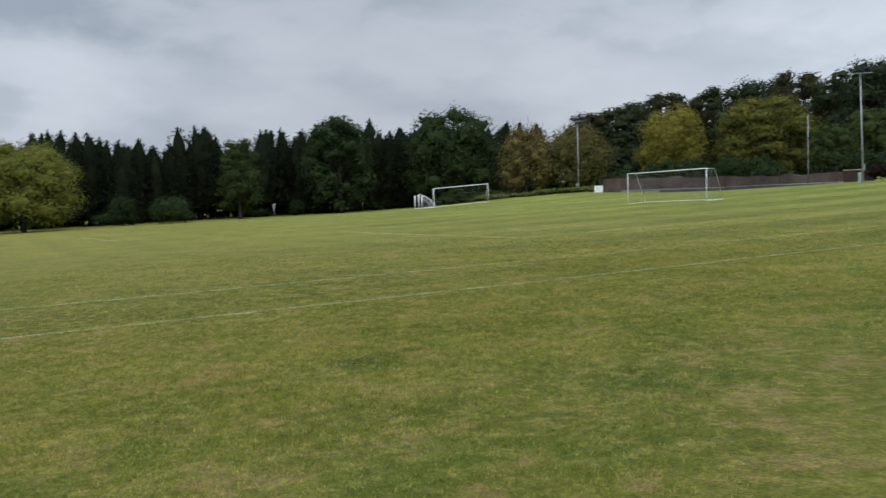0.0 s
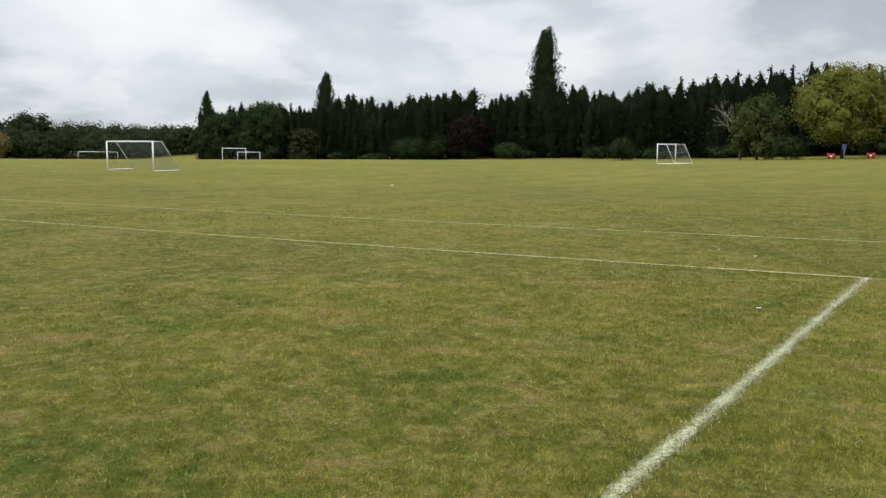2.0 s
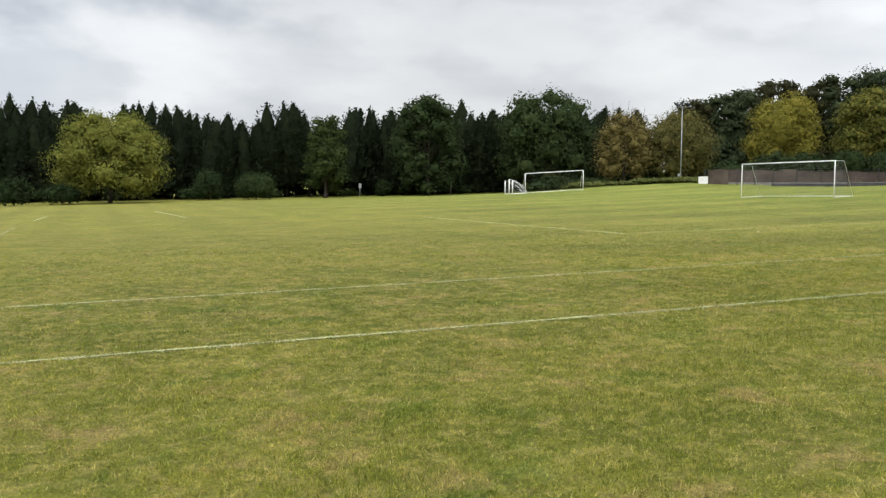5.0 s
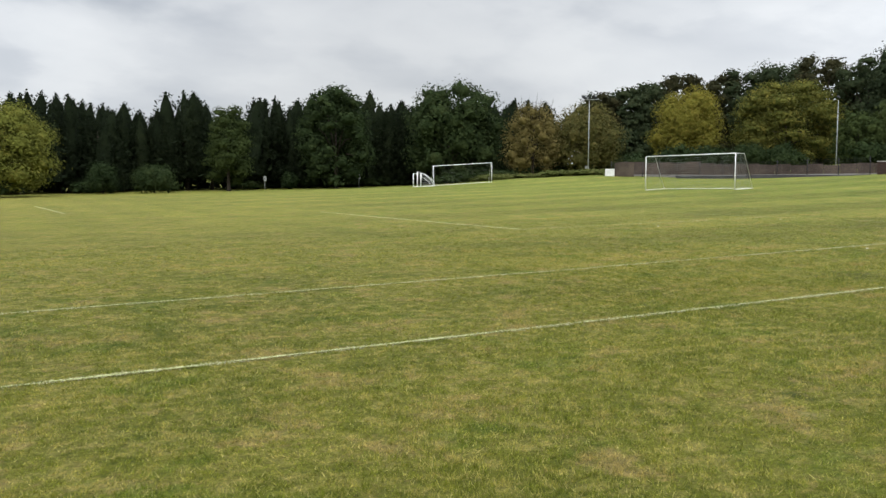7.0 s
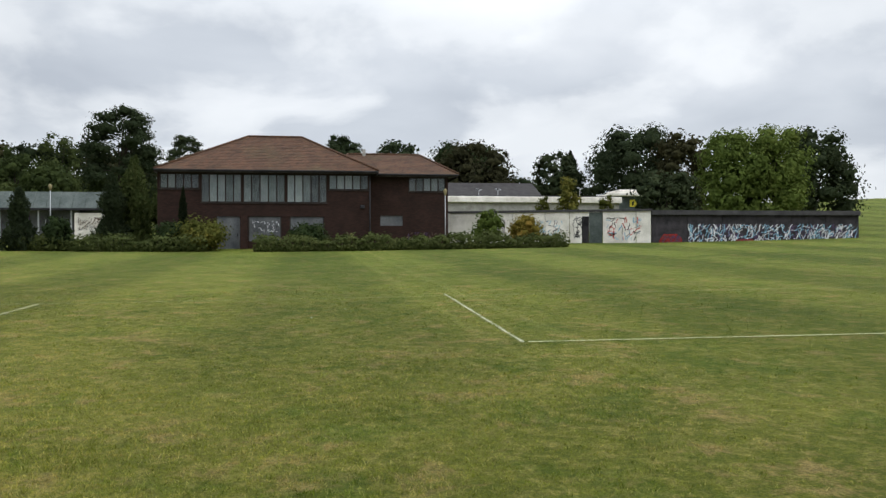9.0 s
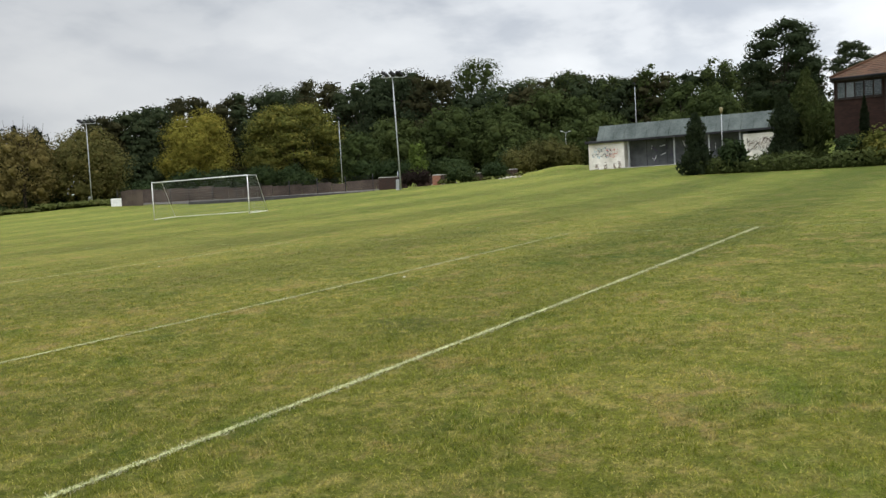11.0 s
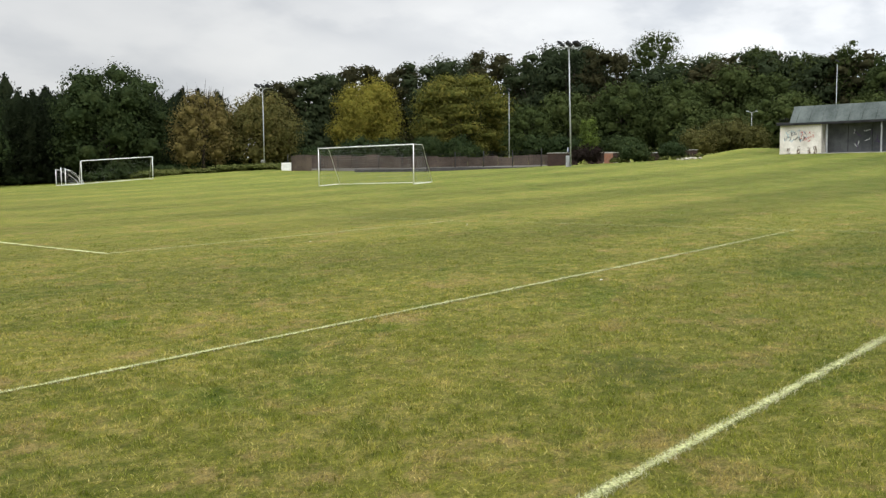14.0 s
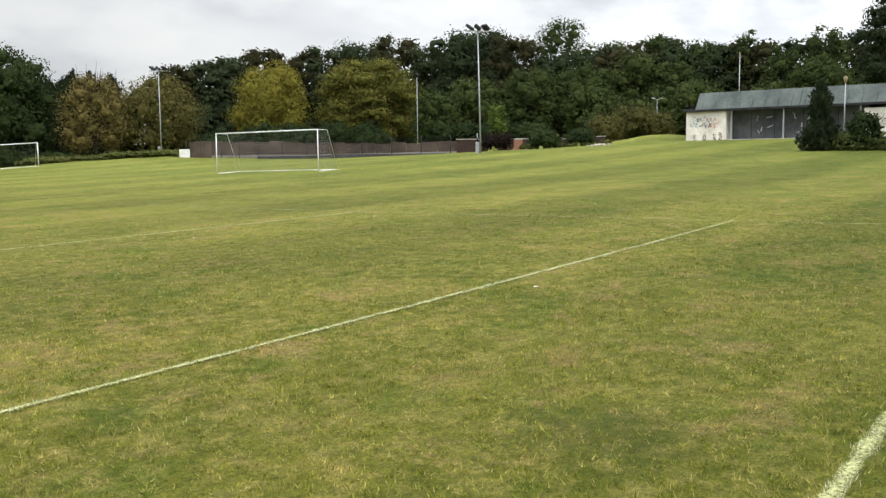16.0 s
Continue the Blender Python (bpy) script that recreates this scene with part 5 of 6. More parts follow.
def window(parent, x, y0, y1, z0, z1, panes, curtain=True):
    """Timber frame with mullions, each pane of glass its own, and a blind behind."""
    t = 0.075
    w = part("window", pierced(y0, y1, z0, z1, 0.12, [(y0 + t, y1 - t, z0 + t, z1 - t)]), DARK_TIMBER, parent, "dark timber window with upright panes")
    w.matrix_basis = pose(x + 0.04, 0, 0)
    for k in range(1, panes):
        y = y0 + (y1 - y0) * k / panes
        part("mullion", brick_of(-0.02, y - 0.045, z0 + t, 0.11, y + 0.045, z1 - t, 0.008), DARK_TIMBER, w)
    x = -0.04
    for k in range(panes):
        a, c = y0 + (y1 - y0) * k / panes + 0.05, y0 + (y1 - y0) * (k + 1) / panes - 0.05
        g = part("pane", brick_of(x + 0.08, a, z0 + t, x + 0.088, c, z1 - t), GLASS, w)
        g.visible_shadow = False
        if curtain:
            sag = 0.05 * ((k * 37) % 5) / 5
            part("blind", brick_of(x + 0.22 + sag, a - 0.02, z0 + 0.02, x + 0.24 + sag, c + 0.02, z1 - 0.02), BLIND, w, "pale hanging blind")
    part("sill", brick_of(x - 0.07, y0 - 0.05, z0 - 0.07, x + 0.14, y1 + 0.05, z0 - 0.004, 0.01), DARK_TIMBER, w)
    return w


def hip_roof(parent, x0, x1, y0, y1, z, rx, ry0, ry1, rz, courses):
    """A hipped roof laid in lapping courses, with ridge and hip tiles."""
    e = [Vector((x0, y1, z)), Vector((x0, y0, z)), Vector((x1, y0, z)), Vector((x1, y1, z))]
    a, c = Vector((rx, ry1, rz)), Vector((rx, ry0, rz))
    bm = bmesh.new()
    v = [bm.verts.new(s - Vector((0, 0, 0.03))) for s in (*e, a, c)]
    for f in ((0, 1, 5, 4), (1, 2, 5), (2, 3, 4, 5), (3, 0, 4), (3, 2, 1, 0)):
        bm.faces.new([v[i] for i in f])
    roof = part("roof", bm, DARK_TIMBER, parent, "hipped brown clay tile roof with lichen")
    for p, q, tp, tq in ((e[0], e[1], a, c), (e[1], e[2], c, c), (e[2], e[3], c, a), (e[3], e[0], a, a)):
        nrm = (q - p).cross(tp - p).normalized()
        if nrm.z < 0:
            nrm.negate()
        bm = bmesh.new()
        below = [bm.verts.new(p), bm.verts.new(q)]
        for k in range(courses):
            f, g = k / courses, (k + 1) / courses
            lo = [bm.verts.new(p.lerp(tp, f) + nrm * 0.024), bm.verts.new(q.lerp(tq, f) + nrm * 0.024)]
            hi = [bm.verts.new(p.lerp(tp, g) + nrm * 0.008), bm.verts.new(q.lerp(tq, g) + nrm * 0.008)]
            bm.faces.new((below[0], below[1], lo[1], lo[0]))
            bm.faces.new((lo[0], lo[1], hi[1], hi[0]))
            below = hi
        part("tiled_slope", bm, ROOF_TILE, roof)
    for s, t in ((a, c), (e[0], a), (e[1], c), (e[2], c), (e[3], a)):
        bm = bmesh.new()
        tube(bm, [s + Vector((0, 0, 0.05)), t + Vector((0, 0, 0.05))], 0.085, 8)
        part("ridge_tile", bm, ROOF_TILE, roof)
    for fx0, fy0, fx1, fy1 in ((x0, y0, x0 + 0.03, y1), (x1 - 0.03, y0, x1, y1), (x0 + 0.03, y0, x1 - 0.03, y0 + 0.03), (x0 + 0.03, y1 - 0.03, x1 - 0.03, y1)):
        part("fascia", brick_of(fx0, fy0, z - 0.22, fx1, fy1, z - 0.035), DARK_TIMBER, roof)
    bm = bmesh.new()
    tube(bm, [(x0 - 0.06, y0, z - 0.06), (x0 - 0.06, y1, z - 0.06)], 0.06, 8)
    part("gutter", bm, DARK_METAL, roof)
    return roof


def tag_strokes(parent, m, w, h, colours, count, seed, label):
    """Sprayed scrawl as loose slanting bars, each colour its own piece."""
    rng = np.random.default_rng(seed)
    for c in colours:
        bm = bmesh.new()
        for k in range(int(count * 2.8)):
            x, z = rng.uniform(0, w), rng.uniform(0, h)
            a, l, t = rng.normal(1.2, 0.7), rng.uniform(0.14, 0.42) * h, rng.uniform(0.006, 0.017) * h + 0.006
            pts = []
            for s in range(5):
                f = s / 4 - 0.5
                bend = 0.35 * math.sin(s * 1.6 + k)
                pts.append((x + l * f * math.cos(a + bend), z + l * f * math.sin(a + bend)))
            for (xa, za), (xb, zb) in zip(pts, pts[1:]):
                d = math.hypot(xb - xa, zb - za) + 1e-6
                ux, uz = -(zb - za) / d * t, (xb - xa) / d * t
                y = -0.006 - 0.0012 * (k % 5) - 0.007 * colours.index(c)
                q = [(xa - ux, za - uz), (xb - ux, zb - uz), (xb + ux, zb + uz), (xa + ux, za + uz)]
                q = [(min(max(u, 0), w), min(max(v, 0), h)) for u, v in q]
                bm.faces.new([bm.verts.new((u, y, v)) for u, v in q])
        ob = tagged(part("graffiti", bm, SPRAY[c], parent, label), kind="stuff")
        ob.matrix_basis = m


# ---- the brick house ----
BASE = 2.4
house = thing("brick_house", "two-storey dark brick house with a hipped tile roof", "house", pose(71.7, -3.18, BASE))
holes = [(4.70, 7.45, 4.47, 5.58), (1.74, 4.58, 3.5, 5.58), (-1.36, 1.64, 3.5, 5.58), (-4.38, -1.46, 3.5, 5.58), (-7.40, -4.50, 4.47, 5.58),
         (1.85, 3.48, 0.05, 2.5), (-1.09, 1.28, 0.7, 2.5), (-4.17, -1.67, 1.0, 2.5)]
part("wall", pierced(-7.6, 7.6, -0.6, 5.75, 0.3, holes), HOUSE_BRICK, house)
part("wall", brick_of(0.3, 7.3, -0.6, 11.0, 7.6, 5.75), HOUSE_BRICK, house)
part("wall", brick_of(0.3, -7.6, -0.6, 11.0, -7.3, 5.75), HOUSE_BRICK, house)
part("wall", brick_of(10.7, -7.3, -0.6, 11.0, 7.3, 5.75), HOUSE_BRICK, house)
part("upper_floor", brick_of(0.32, -7.28, 2.75, 10.68, 7.28, 3.0), CONCRETE, house)
for y0, y1, z0, z1 in holes[:5]:
    window(house, 0.0, y0, y1, z0, z1, 5)
for y0, y1, z0, z1 in holes[6:]:
    shut = part("window_board", brick_of(0.1, y0, z0, 0.16, y1, z1), BOARDS, house, "grey steel board over a window")
    part("board_frame", brick_of(0.04, y0, z0, 0.1, y0 + 0.08, z1), DARK_TIMBER, shut)
    part("board_frame", brick_of(0.04, y1 - 0.08, z0, 0.1, y1, z1), DARK_TIMBER, shut)
door = part("door", brick_of(0.1, 1.85, 0.05, 0.17, 3.48, 2.5), BOARDS, house, "grey steel shutter door")
part("handle", brick_of(0.06, 2.0, 1.05, 0.1, 2.06, 1.25, 0.01), DARK_METAL, door)
tag_strokes(house, pose(0.09, 1.1, 1.35, 0, 0, -90), 2.0, 0.8, ["black", "white"], 9, 4, "sprayed scrawl on the window board")
hip_roof(house, -0.6, 11.6, -8.1, 7.75, 5.82, 5.5, -2.52, 1.61, 9.0, 22)
tube_bm = bmesh.new()
tube(tube_bm, [(-0.1, -7.5, -0.4), (-0.1, -7.5, 5.7)], 0.05, 8)
part("downpipe", tube_bm, DARK_METAL, house)
part("wall_lamp", brick_of(-0.25, -7.1, 3.1, 0.0, -6.8, 3.35, 0.03), DARK_METAL, house)
part("step", brick_of(-1.2, 1.6, -0.5, 0.0, 3.7, 0.02, 0.02), CONCRETE, house)
part("brick_pier", brick_of(-0.5, 1.33, -0.5, 0.0, 1.8, 2.55, 0.01), HOUSE_BRICK, house)

wing_holes = [(-13.4, -10.55, 4.5, 5.58), (-10.1, -8.4, 1.9, 2.67)]
w = part("wing_wall", pierced(-13.58, -7.6, -0.6, 5.75, 0.3, wing_holes), HOUSE_BRICK, house)
w.matrix_basis = pose(1.5, 0, 0)
part("wing_wall", brick_of(1.8, -13.58, -0.6, 11.0, -13.28, 5.75), HOUSE_BRICK, house)
part("wing_wall", brick_of(10.7, -13.28, -0.6, 11.0, -7.6, 5.75), HOUSE_BRICK, house)
window(house, 1.5, -13.4, -10.55, 4.5, 5.58, 5)
part("window_board", brick_of(1.58, -10.1, 1.9, 1.64, -8.4, 2.67), BOARDS, house)
hip_roof(house, 0.95, 11.6, -14.3, -4.6, 5.79, 6.6, -12.0, -6.2, 7.85, 16)
part("roof_vent", brick_of(6.1, -7.6, 7.0, 6.35, -7.35, 8.25, 0.02), CONCRETE, house, "pale vent stub on the ridge")
tag_strokes(house, pose(1.49, -10.3, 0.6, 0, 0, -90), 3.0, 0.8, ["violet", "brown"], 14, 8, "dull sprayed scrawl on brick")

# ---- the flat-roofed shed ----
SB = 3.55
shed = thing("flat_roofed_shed", "long low shed with grey sheet roof and graffiti", "shed", pose(90.1, 20.5, SB))
part("wall", brick_of(0.0, 5.35, -0.4, 7.0, 9.0, 2.85, 0.01), RENDERED, shed, "white rendered end wall with graffiti")
part("wall", brick_of(1.6, -5.9, -0.4, 1.9, 5.35, 2.8), BOARDS, shed, "recessed dark grey boarded front")
part("wall", brick_of(0.0, -9.0, -0.4, 7.0, -5.9, 2.5, 0.01), RENDERED, shed, "white rendered wall with black scrawl")
part("wall", brick_of(6.7, -5.9, -0.4, 7.0, 5.35, 2.8), BOARDS, shed)
for y in (4.9, 0.45, -2.8, -5.6):
    part("post", brick_of(0.05, y - 0.06, -0.3, 0.17, y + 0.06, 2.85, 0.01), GALV, shed, "thin pale steel post")
for y in (3.6, 1.6, -0.8, -3.6):
    part("board_seam", brick_of(1.585, y - 0.02, -0.2, 1.6, y + 0.02, 2.7), DARK_METAL, shed)
part("apron", brick_of(-0.6, -6.0, -0.25, 1.6, 5.3, 0.2, 0.02), CONCRETE, shed, "concrete slab before the doors")
bm = bmesh.new()
for ya, yb in ((-9.4, -0.9), (-0.86, 8.1)):
    lo = [bm.verts.new((-0.15, y, 2.95)) for y in (ya, yb)] + [bm.verts.new((0.9, y, 4.45)) for y in (yb, ya)]
    hi = [bm.verts.new((7.3, y, 4.45)) for y in (ya, yb)] + [bm.verts.new((7.3, y, 2.88)) for y in (yb, ya)]
    ft = [bm.verts.new((-0.15, y, 2.88)) for y in (ya, yb)]
    bm.faces.new(lo)
    bm.faces.new((lo[3], lo[2], hi[1], hi[0]))
    bm.faces.new((hi[0], hi[1], hi[2], hi[3]))
    bm.faces.new((ft[0], ft[1], lo[1], lo[0]))
    bm.faces.new((ft[1], ft[0], hi[3], hi[2]))
    bm.faces.new((ft[0], lo[0], lo[3], hi[0], hi[3]))
    bm.faces.new((ft[1], hi[2], hi[1], lo[2], lo[1]))
roof = part("roof", bm, GREY_SHEET, shed, "sloping weathered grey sheet roof")
for k in range(16):
    y = -9.0 + k * 1.1
    bm = bmesh.new()
    tube(bm, [(-0.13, y, 2.98), (0.9, y, 4.47)], 0.025, 6)
    part("seam", bm, GREY_SHEET, roof)
part("roof_edge", brick_of(-0.3, -9.5, 2.72, -0.152, 9.2, 2.9, 0.01), DARK_METAL, shed)
part("roof_slab", brick_of(-0.15, 8.12, 2.86, 7.3, 9.3, 3.0, 0.01), SLATE, shed)
for k in range(5):
    bm = bmesh.new()
    tube(bm, [(0.2, 8.3 + 0.2 * k, 2.98), (0.2, 8.3 + 0.2 * k, 3.4)], 0.02, 6)
    part("rail_post", bm, DARK_METAL, shed)
tag_strokes(shed, pose(-0.01, 8.6, 1.2, 0, 0, -90), 2.0, 1.1, ["blue", "black"], 9, 21, "blue and black sprayed scrawl")
tag_strokes(shed, pose(-0.012, 7.2, 1.25, 0, 0, -90), 1.2, 0.9, ["red"], 9, 22, "red sprayed scrawl")
tag_strokes(shed, pose(-0.01, -6.2, 0.9, 0, 0, -90), 2.4, 1.2, ["black", "brown"], 16, 23, "black sprayed scrawl")
tag_strokes(shed, pose(1.59, 4.8, 0.6, 0, 0, -90), 8.5, 1.8, ["white", "violet"], 5, 24, "pale worn scrawl on boards")
for k, y in enumerate((8.35, 7.45, 6.5, 6.0)):
    tag_strokes(shed, pose(-0.004, y, 0.02, 0, 0, -90), 0.32, 0.7 + 0.12 * (k % 2), ["brown"], 12, 70 + k, "brown damp streaks rising from the ground")


# ---- painted walls and buildings beyond ----
def span(x0, y0, x1, y1, z):
    """A frame that runs along the ground from one point to another, front to its right."""
    a = math.degrees(math.atan2(y1 - y0, x1 - x0))
    return pose(x0, y0, z, 0, 0, a), math.hypot(x1 - x0, y1 - y0)


m, L = span(76.2, -17.3, 71.3, -32.3, 2.75)
wall = thing("painted_wall", "long white rendered wall covered in graffiti", "wall", m)
k, x = 0, 0.0
while x < L - 0.5:
    wd = 2.55 if k != 3 else 1.9
    end = min(x + wd, L)
    if k == 4:
        part("panel", brick_of(x + 0.02, 0, -0.3, x + 0.95, 0.25, 2.65, 0.008), RENDERED, wall)
        # black panel closes the doorway, its colour stands for the shade inside
        part("doorway_back", brick_of(x + 0.95, 0.2, -0.3, x + 1.5, 0.25, 2.65), BLACK_WALL, wall, "black panel in place of the doorway's dark depth")
        part("lintel", brick_of(x + 0.95, 0, 2.3, x + 1.5, 0.2, 2.65), RENDERED, wall)
        part("shutter", brick_of(x + 1.52, 0.02, -0.3, end - 0.02, 0.25, 2.6, 0.01), GREY_SHEET, wall, "grey steel shutter")
    else:
        part("panel", brick_of(x + 0.02, 0, -0.3, end - 0.02, 0.25, 2.65, 0.008), RENDERED, wall)
    x, k = end, k + 1
part("coping", brick_of(-0.1, -0.12, 2.65, L + 0.1, 0.45, 2.82, 0.01), SLATE, wall)
tag_strokes(wall, pose(3.2, -0.004, 0.9), 1.3, 1.3, ["violet"], 16, 31, "violet sprayed blot")
tag_strokes(wall, pose(6.6, -0.004, 0.5), 2.4, 1.5, ["blue", "black"], 12, 32, "blue sprayed lettering worn to bars")
tag_strokes(wall, pose(9.7, -0.004, 0.6), 1.1, 1.7, ["black"], 10, 33, "black sprayed bars")
tag_strokes(wall, pose(12.4, -0.004, 0.4), 2.6, 1.8, ["blue", "red", "black"], 6, 34, "blue and red sprayed bars")
m, L = span(71.3, -32.35, 70.9, -49.5, 2.5)
wall = thing("painted_wall", "black wall with large white and violet graffiti", "wall", m)
for k in range(6):
    part("panel", brick_of(L * k / 6 + 0.02, 0, -0.4, L * (k + 1) / 6 - 0.02, 0.25, 2.6, 0.008), BLACK_WALL, wall)
part("coping", brick_of(-0.05, -0.25, 2.6, L, 0.6, 2.95, 0.01), SLATE, wall)
for k in range(5):
    tag_strokes(wall, pose(2.9 + 2.8 * k, -0.004, 0.3), 2.9, 1.6, ["violet", "blue", "white"], 14, 50 + k, "large white and violet sprayed bars")
for bx0, bx1, bz in ((0.6, 2.5, 1.15), (6.6, 8.6, 0.75)):
    bm = bmesh.new()
    rng = np.random.default_rng(int(bx0 * 10))
    edge = [(bx0, 0.05), (bx1, 0.05), (bx1 - 0.1, bz * 0.7), (bx1 - 0.5, bz), (bx0 + 0.25, bz * 0.96), (bx0 - 0.05, bz * 0.55)]
    bm.faces.new([bm.verts.new((x + rng.uniform(-0.06, 0.06), -0.034, z)) for x, z in edge])
    part("painted_patch", bm, DULL_RED, wall, "dull red painted patch")
    tag_strokes(wall, pose(bx0 + 0.2, -0.036, 0.1), bx1 - bx0 - 0.4, bz * 0.8, ["black", "violet"], 16, int(bx0 * 10), "dark sprayed strokes over red")

hall = thing("low_white_hall", "long low white building behind the painted wall", "building", pose(98, -28, 4.4))
part("wall", brick_of(0, -11.5, -0.8, 9, 11.5, 3.3), CONCRETE, hall)
part("parapet", brick_of(-0.4, -11.7, 3.3, 9.4, 11.7, 3.95, 0.05), RENDERED, hall, "white parapet band")
part("roof", brick_of(-0.2, -11.5, 3.95, 9.2, 11.5, 4.05), SLATE, hall)
for k in range(7):
    part("window", brick_of(-0.02, -10.6 + 3.1 * k, 0.8, 0.02, -8.4 + 3.1 * k, 2.1), DARK_METAL, hall)
barn = thing("grey_roofed_building", "distant building with a plain dark grey roof", "building", pose(115, -28.5, 5.0))
part("wall", brick_of(0, -7.5, -0.8, 10, 7.5, 4.6), RENDERED, barn)
bm = bmesh.new()
v = [bm.verts.new(p) for p in ((-0.5, -7.0, 4.55), (-0.5, 8.2, 4.55), (5, 8.2, 6.7), (5, -7.0, 6.7), (10.5, -7.0, 4.55), (10.5, 8.2, 4.55))]
for f in ((0, 1, 2, 3), (3, 2, 5, 4), (0, 3, 4), (1, 5, 2), (0, 4, 5, 1)):
    bm.faces.new([v[i] for i in f])
part("roof", bm, ROOF_DARK, barn)
annex = thing("white_canopy_building", "small white-roofed building behind trees", "building", pose(112, -46.5, 6.2))
part("wall", brick_of(0, -3.5, -0.6, 6, 2.5, 3.3), GREY_SHEET, annex)
part("canopy", brick_of(-0.8, -4.0, 3.3, 6.5, 3.0, 3.7, 0.06), RENDERED, annex, "white canopy roof")
part("canopy", brick_of(0.5, -2.6, 3.7, 5.5, 1.6, 4.2, 0.06), RENDERED, annex, "white upper roof")
part("notice", brick_of(-0.06, -0.4, 2.0, -0.01, 0.5, 2.9), worn("yellow_notice", (0.5, 0.42, 0.03), (0.6, 0.5, 0.06)), annex, "yellow notice panel")


# ---- the old court, its fence and brick walls ----
def post_fence(points, h, gap, cord_gap, label):
    ob = thing("wire_fence", label, "fence")
    net = bmesh.new()
    for (x0, y0), (x1, y1) in zip(points, points[1:]):
        length = math.hypot(x1 - x0, y1 - y0)
        k = max(1, round(length / gap))
        for s in range(k + 1):
            x, y = x0 + (x1 - x0) * s / k, y0 + (y1 - y0) * s / k
            z = float(land(x, y))
            bm = bmesh.new()
            tube(bm, [(x, y, z - 0.2), (x, y, z + h)], 0.04, 8)
            part("post", bm, DARK_METAL, ob)
        za, zb = float(land(x0, y0)), float(land(x1, y1))
        for s in range(int(h / cord_gap) + 1):
            d = s * cord_gap + 0.05
            tube(net, [(x0, y0, za + d), (x1, y1, zb + d)], 0.007, 3, False)
        for s in range(int(length / cord_gap)):
            f = s * cord_gap / length
            x, y, z = x0 + (x1 - x0) * f, y0 + (y1 - y0) * f, za + (zb - za) * f
            tube(net, [(x, y, z + 0.03), (x, y, z + h - 0.02)], 0.007, 3, False)
    part("wire", net, DARK_METAL, ob)
    return ob


def brick_wall(x0, y0, x1, y1, h, mat, label, thick=0.23, cap=True):
    z = min(float(land(x0, y0)), float(land(x1, y1)))
    m, L = span(x0, y0, x1, y1, z)
    ob = thing("brick_wall", label, "wall", m)
    part("wall", brick_of(0, 0, -0.3, L, thick, h, 0.01), mat, ob)
    if cap:
        part("coping", brick_of(-0.05, -0.05, h, L + 0.05, thick + 0.05, h + 0.07, 0.01), CONCRETE, ob)
    return ob


post_fence([(70.9, 76.6), (71.5, 66.0), (72.6, 57.0), (79.6, 48.4)], 1.75, 2.6, 0.22, "dark wire fence round the old court")
brick_wall(71.3, 66.0, 72.4, 57.0, 0.3, SLATE, "low dark kerb wall under the wire fence", cap=False)
brick_wall(72.45, 56.9, 79.4, 48.6, 0.38, SLATE, "low dark kerb wall under the wire fence", cap=False)
m, L = span(73.5, 78.5, 88.5, 52.5, float(land(80, 66)))
court = thing("boarded_wall", "rust-brown boarded wall across the old court", "wall", m)
for k in range(18):
    top = (1.42, 1.36, 1.28, 1.36, 1.22, 1.40, 1.18, 1.32)[(k * 5) % 8] + (0.2 if k < 7 else -0.1)
    part("board", brick_of(L * k / 18 + 0.015, 0.0, -0.4, L * (k + 1) / 18 - 0.015, 0.12, top, 0.01), RUSTY, court)
bm = bmesh.new()
v = [bm.verts.new((x, y, float(land(x, y)) + 0.03)) for x, y in ((71.9, 76.5), (72.3, 66.5), (73.2, 57.4), (80.0, 49.2), (88.6, 52.0), (81.4, 66.0), (74.0, 78.0))]
bm.faces.new(v[::-1])
me = bpy.data.meshes.new("court")
bm.to_mesh(me)
bm.free()
me.materials.append(TARMAC)
tagged(new("pavement", me), "worn grey tarmac of an old court", "tarmac", kind="structure")
m, L = span(70.6, 77.4, 71.0, 72.6, float(land(70.8, 75)))
pan = thing("panel_fence", "pale sheet panels at the end of the court", "fence", m)
for k in range(3):
    part("panel", brick_of(L * k / 3 + 0.02, 0, -0.2, L * (k + 1) / 3 - 0.02, 0.05, 0.9 if k == 0 else 1.6, 0.005), WHITE if k == 0 else RUSTY, pan)

brick_wall(81.3, 48.9, 83.0, 46.5, 1.25, WALL_BRICK, "low brick wall with pale coping on the bank")
brick_wall(85.2, 46.8, 86.9, 44.2, 1.1, WALL_BRICK, "low brick wall with pale coping on the bank")
brick_wall(90.0, 42.8, 90.7, 41.6, 0.8, WALL_BRICK, "short stub of brick wall on the bank")
brick_wall(93.4, 40.6, 94.1, 39.5, 0.8, WALL_BRICK, "short stub of brick wall on the bank")
pillar = thing("brick_pillar", "squat orange brick pillar with pale top", "pillar", at(84.6, 44.0, 0, 30))
part("shaft", brick_of(-0.4, -0.4, -0.2, 0.4, 0.4, 0.95, 0.02), ORANGE_BRICK, pillar)
part("cap", brick_of(-0.45, -0.45, 0.95, 0.45, 0.45, 1.05, 0.02), CONCRETE, pillar)
sign_post(82.6, 47.4, 1.75, 40, BOARD_BLUE, "small blue sign above a brick wall")

rng = np.random.default_rng(63)
STONE = worn("pale_rubble", (0.22, 0.20, 0.15), (0.42, 0.40, 0.32), 0.9)


